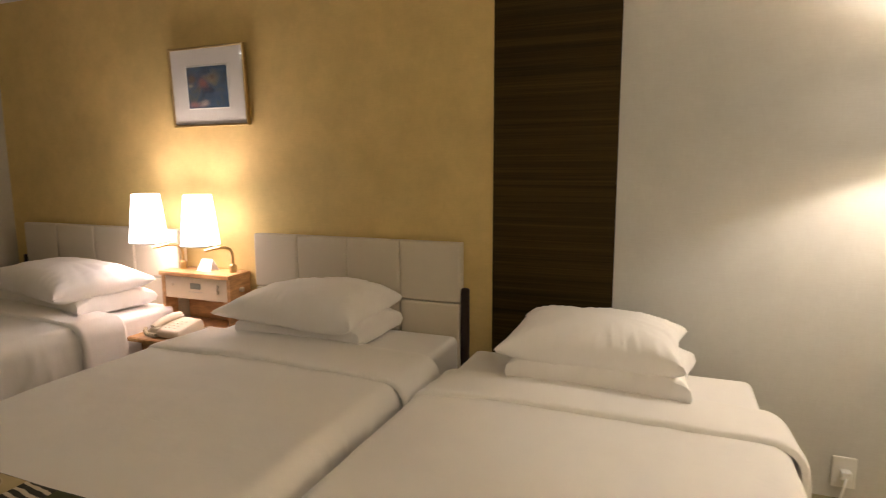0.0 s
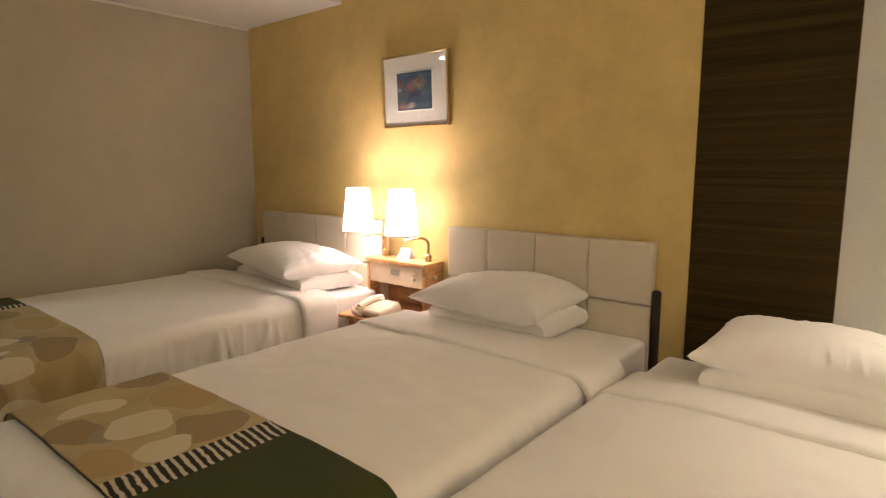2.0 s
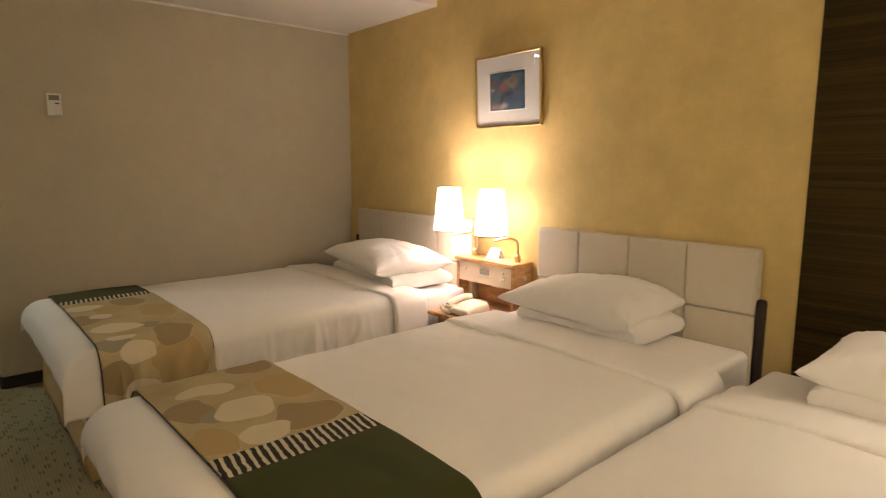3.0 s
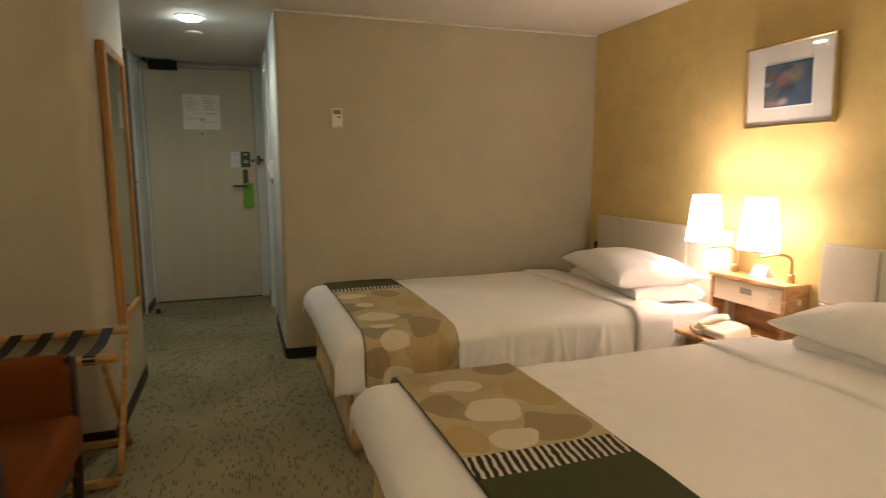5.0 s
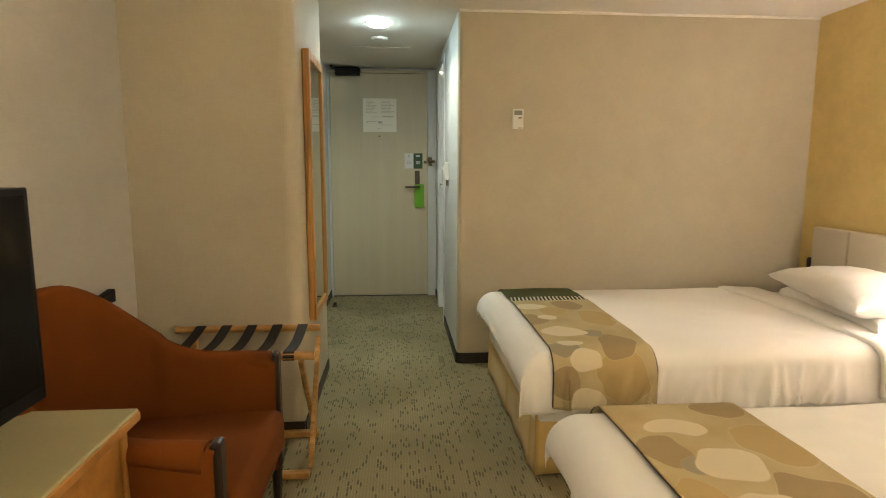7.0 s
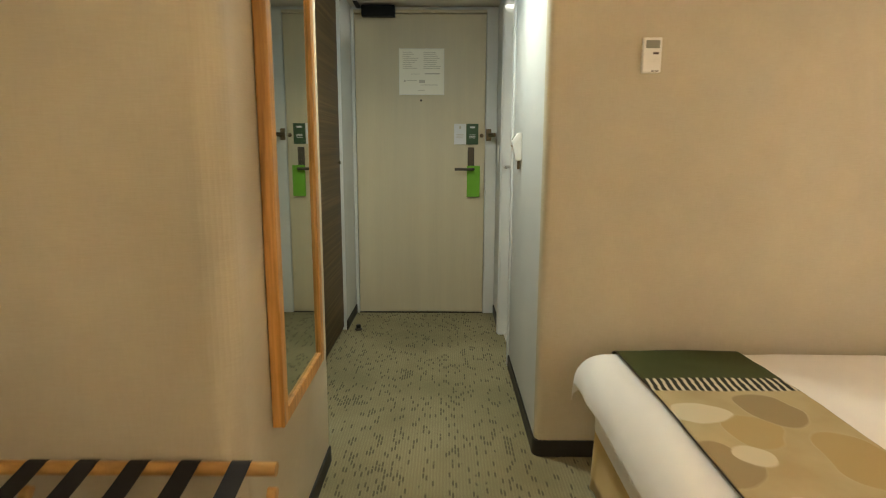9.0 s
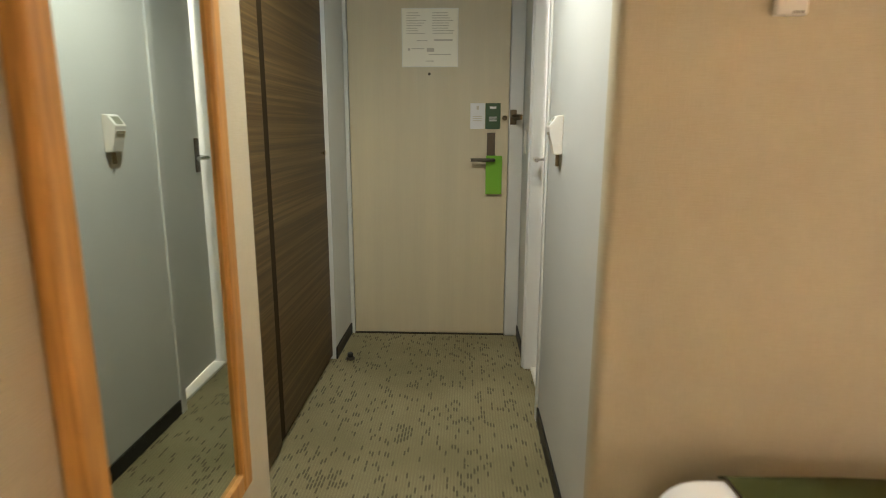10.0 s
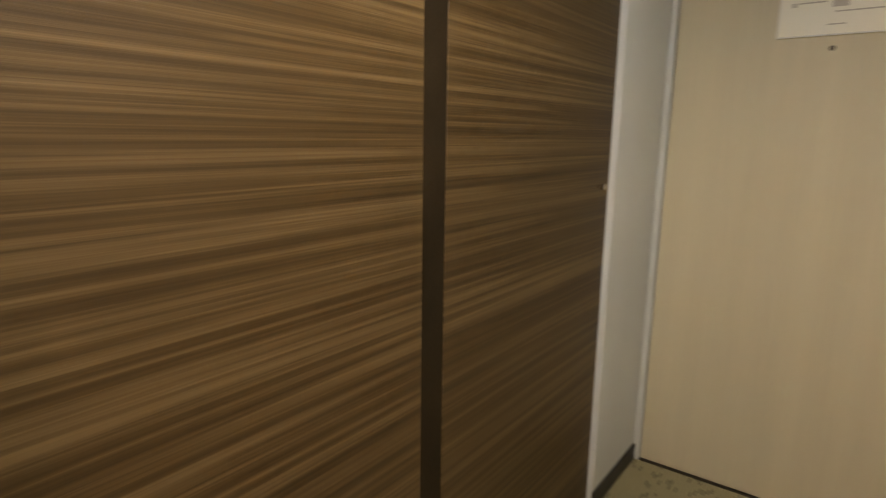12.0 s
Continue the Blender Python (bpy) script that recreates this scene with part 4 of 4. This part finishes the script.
def bedside_table():
    x0, x1 = -3.262, -2.825
    b = thing("bedside_table", (-3.04, 3.2, 0), "orange wood bedside console with radio panel and shelf", "bedside table")
    y0, y1, top = 3.235, 3.385, 0.665
    part("table_top", box(x0 - 0.006, x1 + 0.004, y0 - 0.012, y1, top - 0.022, top, 0.004, 2), CONSOLE_WOOD, b)
    part("side_panel", box(x0, x0 + 0.02, y0, y1, 0.40, top - 0.022, 0.002, 1), CONSOLE_WOOD, b)
    part("side_panel", box(x1 - 0.02, x1, y0, y1, 0.40, top - 0.022, 0.002, 1), CONSOLE_WOOD, b)
    part("back_panel", box(x0 + 0.02, x1 - 0.02, y1 - 0.02, y1, 0.40, top - 0.022), CONSOLE_WOOD, b)
    panel = part("control_panel", box(x0 + 0.021, x1 - 0.021, y0 + 0.004, y0 + 0.02, 0.53, top - 0.026, 0.002, 1), CREAM_PLASTIC, b, "cream radio and light control panel")
    part("panel_box", box(x0 + 0.021, x1 - 0.021, y0 + 0.02, y1 - 0.02, 0.525, top - 0.026), CONSOLE_WOOD, b)
    part("clock_display", box(-3.075, -3.01, y0 + 0.001, y0 + 0.005, 0.583, 0.612), DISPLAY, panel, "dark clock display")
    for x, z, r in ((-3.19, 0.60, 0.007), (-2.905, 0.605, 0.010), (-2.905, 0.575, 0.010)):
        part("dial", turned(solid_lathe([(r, 0), (r, 0.01), (r * 0.7, 0.012)], (x, y0 + 0.004, z), 16), (x, y0 + 0.004, z), 90, 0, 0), CREAM_PLASTIC, panel)
    for k in range(5):
        part("button", box(-3.085 + 0.018 * k, -3.075 + 0.018 * k, y0 + 0.001, y0 + 0.004, 0.565, 0.570), INK, panel)
    part("side_knob", turned(solid_lathe([(0.011, 0), (0.013, 0.012), (0.008, 0.018)], (x1, 3.31, 0.585), 16), (x1, 3.31, 0.585), 0, 90, 0), CREAM_PLASTIC, b)
    part("label_plate", box(-3.10, -3.02, y1 - 0.024, y1 - 0.02, 0.49, 0.51), CREAM_PLASTIC, b)
    part("shelf", box(x0 + 0.06, x1, 2.965, y1, 0.378, 0.40, 0.004, 2), CONSOLE_WOOD, b, "low front shelf")
    part("shelf_edge", box(x0 + 0.062, x1 - 0.002, 2.961, 2.966, 0.381, 0.397, 0.001, 1), RACK_WOOD, b)
    part("pedestal", box(x0 + 0.08, x1 - 0.02, 3.02, y1, 0.0, 0.378, 0.003, 1), CONSOLE_WOOD, b)


bedside_table()


def bedside_lamp(at, shade):
    l = thing("bedside_lamp", at, "brass gooseneck bedside lamp with glowing white shade", "lamp", "bedside lamps")
    x, y, z = at
    sx, sy, sz = shade
    part("foot", solid_lathe([(0.017, 0), (0.017, 0.035), (0.013, 0.042)], at, 18), BRASS, l)
    neck = [(x, y, z + 0.03), (x, y, z + 0.08)] + arc((x, y, z + 0.085), (x + 0.002, y, z + 0.135), ((x + sx) / 2, (y + sy) / 2, z + 0.128), 8) + [(sx + 0.012, sy + 0.01, z + 0.118)]
    part("neck", tube(neck, 0.0075), BRASS, l, smooth=True)
    part("socket", solid_lathe([(0.014, -0.165), (0.016, -0.15), (0.016, -0.10), (0.012, -0.085)], (sx, sy, sz + 0.04), 18), BRASS, l)
    sh = part("shade", lathe([(0.089, -0.120), (0.083, -0.06), (0.071, 0.05), (0.063, 0.120)], shade, 40), SHADE_CLOTH, l, "conical white fabric shade, lit", True)
    thick(sh, 0.002)
    part("shade_rim", lathe([(0.0895, -0.122), (0.0905, -0.119), (0.0895, -0.116)], shade, 40), WHITE_PLASTIC, sh)
    return l


bedside_lamp((-3.19, 3.315, 0.665), (-3.286, 3.20, 0.932))
bedside_lamp((-2.87, 3.315, 0.665), (-2.955, 3.20, 0.932))


def table_card():
    c = thing("table_card", (-3.02, 3.33, 0.665), "small folded white card standing on the console", "card")
    bm = bmesh.new()
    a = [bm.verts.new(p) for p in ((-3.075, 3.285, 0.666), (-2.985, 3.285, 0.666), (-2.995, 3.315, 0.725), (-3.065, 3.315, 0.725), (-3.075, 3.345, 0.666), (-2.985, 3.345, 0.666))]
    for f in ((0, 1, 2, 3), (3, 2, 5, 4)):
        bm.faces.new([a[k] for k in f])
    thick(part("card", bm, WHITE_CARD, c), 0.002)
    k = thing("small_clock", (-3.235, 3.34, 0.665), "small black clock on the console", "clock")
    part("body", box(-3.25, -3.222, 3.33, 3.36, 0.665, 0.71, 0.003, 2), DARK_PLASTIC, k)


table_card()


def telephone():
    t = thing("telephone", (-3.05, 3.07, 0.40), "cream push-button telephone with coiled cord on the shelf", "telephone")
    x0, x1, y0, y1 = -3.120, -2.910, 2.995, 3.145
    body = box(x0, x1, y0, y1 + 0.02, 0.402, 0.440, 0.016, 5)
    for v in body.verts:
        up = max(0.0, (v.co.z - 0.41) / 0.030)
        back = (v.co.y - y0) / (y1 + 0.02 - y0)
        v.co.z += 0.026 * min(1.0, up) * back
        v.co.x = (x0 + x1) / 2 + (v.co.x - (x0 + x1) / 2) * (1 - 0.12 * min(1.0, up)) * (1 - 0.08 * back)
    part("body", body, CREAM_PLASTIC, t, smooth=True)
    hand = tube(arc((x0 + 0.050, y0 + 0.006, 0.444), (x0 + 0.054, (y0 + y1) / 2, 0.482), (x0 + 0.052, y1 + 0.012, 0.468), 10), 0.019, 14)
    hs = part("handset", hand, CREAM_PLASTIC, t, smooth=True)
    part("earpiece", solid_lathe([(0.024, -0.026), (0.029, -0.012), (0.027, 0.002), (0.016, 0.010)], (x0 + 0.052, y1 - 0.002, 0.468), 20), CREAM_PLASTIC, hs, smooth=True)
    part("mouthpiece", solid_lathe([(0.024, -0.026), (0.029, -0.012), (0.027, 0.000), (0.016, 0.007)], (x0 + 0.050, y0 + 0.020, 0.446), 20), CREAM_PLASTIC, hs, smooth=True)
    for i in range(3):
        for j in range(4):
            z = 0.4415 + 0.0035 * (j + 0.6)
            part("key", box(-3.037 + 0.026 * i, -3.019 + 0.026 * i, 3.028 + 0.024 * j, 3.042 + 0.024 * j, z - 0.004, z + 0.004, 0.002, 1), CREAM_PLASTIC, t)
    coil = []
    for k in range(150):
        q = k / 149
        base = Vector((x0 + 0.012 + 0.06 * q, y0 - 0.006 - 0.022 * math.sin(math.pi * q), 0.415 + 0.025 * (1 - q)))
        coil.append(base + Vector((0, 0.009 * math.cos(q * 90), 0.009 * math.sin(q * 90))))
    part("coiled_cord", tube(coil, 0.0026, 6), CREAM_PLASTIC, t)
    part("line_cord", tube(arc((x1 - 0.01, y1, 0.415), (-2.90, 3.17, 0.44), (-2.86, 3.19, 0.405), 10), 0.002, 6), WHITE_PLASTIC, t)
    p = thing("notepad", (-2.9, 3.05, 0.40), "white notepad with a pen on the shelf", "notepad")
    part("pad", turned(box(-2.945, -2.86, 3.0, 3.12, 0.4005, 0.409, 0.001, 1), (-2.9, 3.06, 0.4), 0, 0, -18), WHITE_CARD, p)
    part("pen", tube([(-2.95, 3.02, 0.414), (-2.87, 3.10, 0.414)], 0.004, 8), DARK_PLASTIC, p)


telephone()


def picture():
    x0, x1, z0, z1 = -3.244, -2.775, 1.382, 1.763
    p = thing("picture", ((x0 + x1) / 2, NORTH, z0), "framed pond picture with broad cream mount on the wall", "picture")
    f, y0, y1 = 0.011, 3.366, 3.388
    for a, b, c, d in ((x0, x0 + f, z0, z1), (x1 - f, x1, z0, z1), (x0 + f, x1 - f, z0, z0 + f), (x0 + f, x1 - f, z1 - f, z1)):
        part("frame_bar", box(a, b, y0, y1, c, d, 0.002, 1), BRASS, p)
    part("mount", box(x0 + f, x1 - f, 3.376, 3.382, z0 + f, z1 - f), MAT_BOARD, p)
    w, h = x1 - x0, z1 - z0
    px0, px1, pz0, pz1 = x0 + 0.235 * w, x1 - 0.235 * w, z0 + 0.235 * h, z1 - 0.25 * h
    part("mount_line", box(px0 - 0.006, px1 + 0.006, 3.3745, 3.3765, pz0 - 0.006, pz1 + 0.006), PAPER, p)
    part("painting", box(px0, px1, 3.373, 3.375, pz0, pz1), painting_material(((px0 + px1) / 2, (pz0 + pz1) / 2), px1 - px0, pz1 - pz0), p, "small blurred blue pond picture")
    g = part("glass", box(x0 + f, x1 - f, 3.3685, 3.3705, z0 + f, z1 - f), CLEAR_GLASS, p, "clear picture glass")
    g.visible_shadow = False
    p.rotation_euler = (radians(2.3), 0, 0)


picture()


def wall_outlet():
    o = thing("wall_outlet", (-0.255, NORTH, 0.10), "white wall socket with a plug in it", "socket")
    part("plate", box(-0.292, -0.218, 3.382, 3.389, 0.045, 0.16, 0.003, 2), WHITE_PLASTIC, o)
    part("plug", box(-0.270, -0.236, 3.35, 3.382, 0.085, 0.118, 0.006, 3), WHITE_PLASTIC, o)
    part("cord", tube(arc((-0.253, 3.352, 0.095), (-0.27, 3.31, 0.06), (-0.28, 3.33, 0.004), 10) + [Vector((-0.2, 3.30, 0.004)), Vector((-0.12, 3.15, 0.004))], 0.0035, 8), WHITE_PLASTIC, o)


wall_outlet()


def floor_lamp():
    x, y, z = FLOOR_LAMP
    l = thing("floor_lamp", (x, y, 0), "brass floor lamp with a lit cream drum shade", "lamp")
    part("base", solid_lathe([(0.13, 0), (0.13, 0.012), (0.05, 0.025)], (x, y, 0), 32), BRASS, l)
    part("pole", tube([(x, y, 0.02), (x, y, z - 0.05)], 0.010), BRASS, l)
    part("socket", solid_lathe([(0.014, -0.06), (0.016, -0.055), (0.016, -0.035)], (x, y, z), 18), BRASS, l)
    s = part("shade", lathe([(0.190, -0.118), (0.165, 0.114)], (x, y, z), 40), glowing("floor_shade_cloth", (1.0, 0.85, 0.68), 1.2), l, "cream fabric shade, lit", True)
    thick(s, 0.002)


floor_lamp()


# Body and glowing shade made up for the added fill light, out of view.
def fill_lamp():
    x, y, z = FILL_LAMP
    l = thing("fill_lamp", (x, y, 0.68), "added table lamp on the desk, out of view, filling the room with light", "lamp")
    part("base", solid_lathe([(0.075, 0.6805), (0.075, 0.692), (0.03, 0.705), (0.012, 0.73)], (x, y, 0), 28), BRASS, l)
    part("pole", tube([(x, y, 0.70), (x, y, z - 0.05)], 0.008), BRASS, l)
    part("socket", solid_lathe([(0.013, -0.06), (0.015, -0.055), (0.015, -0.035)], (x, y, z), 18), BRASS, l)
    s = part("shade", lathe([(0.16, -0.075), (0.12, 0.085)], (x, y, z), 40), glowing("fill_shade_cloth", (1.0, 0.85, 0.68), 4.5), l, "cream fabric shade, lit", True)
    thick(s, 0.002)


fill_lamp()

# ================= desk side =================


def desk():
    d = thing("desk", (-1.2, -0.02, 0), "orange wood writing desk with a beige laminate top", "desk")
    x0, x1, y0, y1, top = -2.395, 0.6, SOUTH + 0.002, 0.255, 0.68
    part("desktop", box(x0, x1, y0, y1, top - 0.028, top, 0.006, 3), DESK_TOP, d)
    part("front_edge", box(x0 + 0.004, x1 - 0.004, y1 - 0.004, y1 + 0.004, top - 0.026, top - 0.006, 0.003, 2), ORANGE_WOOD, d)
    part("end_edge", box(x0 - 0.004, x0 + 0.004, y0 + 0.004, y1 - 0.004, top - 0.026, top - 0.006, 0.003, 2), ORANGE_WOOD, d)
    part("end_panel", box(x0 + 0.02, x0 + 0.045, y0, y1 - 0.02, 0.0, top - 0.028, 0.002, 1), ORANGE_WOOD, d)
    part("end_panel", box(x1 - 0.045, x1 - 0.02, y0, y1 - 0.02, 0.0, top - 0.028, 0.002, 1), ORANGE_WOOD, d)
    part("cabinet", box(x0 + 0.046, -1.75, y0, y1 - 0.045, 0.04, top - 0.03, 0.002, 1), ORANGE_WOOD, d)
    for a, b in ((0.05, 0.42), (0.425, 0.645)):
        f = part("drawer_front", box(x0 + 0.05, -1.755, y1 - 0.044, y1 - 0.024, a, b, 0.002, 1), ORANGE_WOOD, d)
        part("handle", tube([(-2.15, y1 - 0.022, (a + b) / 2), (-2.15, y1 + 0.002, (a + b) / 2), (-2.0, y1 + 0.002, (a + b) / 2), (-2.0, y1 - 0.022, (a + b) / 2)], 0.005, 8), BRASS, f)


desk()


def television():
    t = thing("television", (-1.85, 0.08, 0.68), "black flat television on a stand on the desk", "television")
    x0, x1, y, z0, z1 = -2.305, -1.42, 0.118, 0.745, 1.168
    part("case", box(x0, x1, y - 0.055, y - 0.008, z0, z1, 0.008, 2), DARK_PLASTIC, t)
    part("bezel", box(x0, x1, y - 0.010, y, z0, z1, 0.003, 2), DARK_PLASTIC, t)
    part("screen", box(x0 + 0.015, x1 - 0.015, y - 0.001, y + 0.001, z0 + 0.03, z1 - 0.015), SCREEN_GLASS, t, "black glossy screen")
    part("stand_neck", box(-1.90, -1.79, y - 0.05, y - 0.02, 0.69, z0 + 0.03, 0.004, 2), DARK_PLASTIC, t)
    foot = solid_lathe([(0.13, 0.0), (0.13, 0.010), (0.10, 0.018)], (0, 0, 0), 36)
    bmesh.ops.transform(foot, matrix=Matrix.Translation((-1.845, 0.07, 0.6805)) @ Matrix.Diagonal((1.75, 1.0, 1, 1)), verts=foot.verts)
    part("stand_foot", foot, DARK_PLASTIC, t)


television()


def armchair():
    cx, front, back = -2.71, 0.42, -0.24
    c = thing("armchair", (cx, 0.1, 0), "rust red upholstered tub armchair with dark wooden legs", "chair")
    half = 0.325
    # The wrap of back and arms: a shell swept in plan, high behind and low at the arm fronts.
    def plan(u):
        """u from 0, one arm's front, to 1, the other's."""
        q = (u - 0.5) * 2
        a = abs(q)
        straight = 0.40
        if a > 1 - straight:
            k = (a - (1 - straight)) / straight
            y = back + half * 0.92 + (front - back - half * 0.92) * k
            return Vector((cx + (1 if q > 0 else -1) * (half + 0.015 * k), y, 0))
        ang = a / (1 - straight) * math.pi / 2
        return Vector((cx + (1 if q > 0 else -1) * half * math.sin(ang), back + half * 0.92 * (1 - math.cos(ang)), 0))

    def height(u):
        a = abs(u - 0.5) * 2
        k = min(1.0, max(0.0, (a - 0.22) / 0.52))
        k = k * k * (3 - 2 * k)
        return 0.86 - 0.245 * k - 0.025 * max(0.0, a - 0.7) / 0.3

    def shell(u, v):
        p = plan(u)
        q = plan(min(1, u + 0.01)) - plan(max(0, u - 0.01))
        n = Vector((q.y, -q.x, 0)).normalized()
        h, low, th = height(u), 0.20, 0.062
        # Section: up the outer face, over the rolled top, down the inner face.
        if v < 0.4:
            k = v / 0.4
            z, off = low + (h - 0.03 - low) * k, 0.0 + 0.03 * k * (1 if abs(u - 0.5) < 0.3 else 0.5)
        elif v < 0.6:
            ang = (v - 0.4) / 0.2 * math.pi
            z, off = h - 0.03 + 0.03 * math.sin(ang), 0.03 * (1 if abs(u - 0.5) < 0.3 else 0.5) - th * (1 - math.cos(ang)) / 2
        else:
            k = (v - 0.6) / 0.4
            z, off = h - 0.03 - (h - 0.03 - low) * k, (0.03 * (1 if abs(u - 0.5) < 0.3 else 0.5)) * (1 - k) - th - 0.012 * math.sin(math.pi * k)
        p = p + n * off
        return (p.x, p.y, z)
    wrap = grid_mesh(shell, 72, 24)
    bmesh.ops.holes_fill(wrap, edges=[e for e in wrap.edges if e.is_boundary], sides=60)
    part("tub_shell", wrap, CHAIR_CLOTH, c, smooth=True)
    for side in (0, 1):
        roll = []
        for k in range(15):
            u = 0.012 + 0.20 * k / 14
            u = u if side == 0 else 1 - u
            p = plan(u)
            p.x += (cx - p.x) / half * 0.012
            roll.append((p.x, p.y, height(u) - 0.030 - 0.004 * k / 14))
        part("arm_roll", tube(roll, 0.038, 16, taper=0.55), CHAIR_CLOTH, c, "padded roll along the arm", smooth=True)
    seat = box(cx - 0.268, cx + 0.268, back + 0.07, front + 0.035, 0.29, 0.425, 0.035, 4)
    for v in seat.verts:
        if v.co.z > 0.38:
            v.co.z += 0.018 * (1 - ((v.co.x - cx) / 0.27) ** 2)
        if v.co.y < back + 0.2:
            v.co.x = cx + (v.co.x - cx) * 0.72
    part("seat", seat, CHAIR_CLOTH, c, smooth=True)
    part("seat_rail", box(cx - 0.26, cx + 0.26, back + 0.14, front, 0.22, 0.292, 0.006, 2), DARK_WOOD, c)
    for s in (-1, 1):
        x = cx + s * 0.318
        part("arm_facing", turned(box(x - 0.022, x + 0.022, front - 0.012, front + 0.012, 0.20, 0.60, 0.008, 2), (x, front, 0.4), 0, 0, 0), DARK_WOOD, c, "dark wooden arm facing")
        part("leg", tube([(x, front - 0.01, 0.24), (x + s * 0.03, front - 0.02, 0.0)], 0.020, 10, taper=0.62), DARK_WOOD, c)
        part("leg", tube([(cx + s * 0.20, back + 0.14, 0.24), (cx + s * 0.23, back + 0.06, 0.0)], 0.020, 10, taper=0.62), DARK_WOOD, c)


armchair()


def luggage_rack():
    r = thing("luggage_rack", (-3.47, 0.18, 0), "folding wooden luggage rack with black webbing straps", "luggage rack")
    y0, y1 = -0.13, 0.485
    xa, xb, za, zb = -3.635, -3.30, 0.512, 0.495
    part("top_rail", tube([(xa, y0, za), (xa, y1, za)], 0.015, 14), RACK_WOOD, r, smooth=True)
    part("top_rail", tube([(xb, y0, zb), (xb, y1 + 0.02, zb)], 0.017, 14), RACK_WOOD, r, smooth=True)
    for y in (y0 + 0.06, y1 - 0.032):
        part("leg", turned(box(-3.483, -3.457, y - 0.010, y + 0.010, -0.025, 0.525, 0.003, 1), (-3.47, y, 0.25), 0, 36, 0), RACK_WOOD, r)
    for y in (y0 + 0.085, y1 - 0.008):
        part("leg", turned(box(-3.483, -3.457, y - 0.010, y + 0.010, -0.025, 0.525, 0.003, 1), (-3.47, y, 0.25), 0, -36, 0), RACK_WOOD, r)
    part("foot_rail", box(-3.665, -3.635, y0 + 0.03, y1 - 0.02, 0.002, 0.03, 0.004, 2), RACK_WOOD, r)
    part("foot_rail", box(-3.305, -3.275, y0 + 0.03, y1 - 0.01, 0.002, 0.03, 0.004, 2), RACK_WOOD, r)
    for k in range(5):
        y = y1 - 0.075 - 0.108 * k
        def strap(u, v, y=y):
            q = (u - 0.06) / 0.88
            if u < 0.06:
                a = math.pi * 0.8 * (1 - u / 0.06)
                return (xa - 0.017 * math.sin(a), y - 0.021 + 0.042 * v, za + 0.017 * math.cos(a))
            if u > 0.94:
                a = math.pi * 0.8 * (u - 0.94) / 0.06
                return (xb + 0.019 * math.sin(a), y - 0.021 + 0.042 * v, zb + 0.019 * math.cos(a))
            return (xa + (xb - xa) * q, y - 0.021 + 0.042 * v, za + 0.017 + (zb - za + 0.002) * q - 0.018 * math.sin(math.pi * q))
        thick(part("strap", grid_mesh(strap, 40, 2), STRAP, r, "black woven strap"), 0.003)


luggage_rack()


def wall_bracket():
    b = thing("wall_bracket", (-3.38, SOUTH, 0.72), "small dark bracket on the pale wall behind the chair", "bracket")
    wedge = box(-3.43, -3.33, SOUTH + 0.001, SOUTH + 0.03, 0.69, 0.728, 0.003, 1)
    for v in wedge.verts:
        if v.co.x < -3.38 and v.co.z > 0.71:
            v.co.z += 0.012
    part("body", wedge, DARK_PLASTIC, b)


wall_bracket()
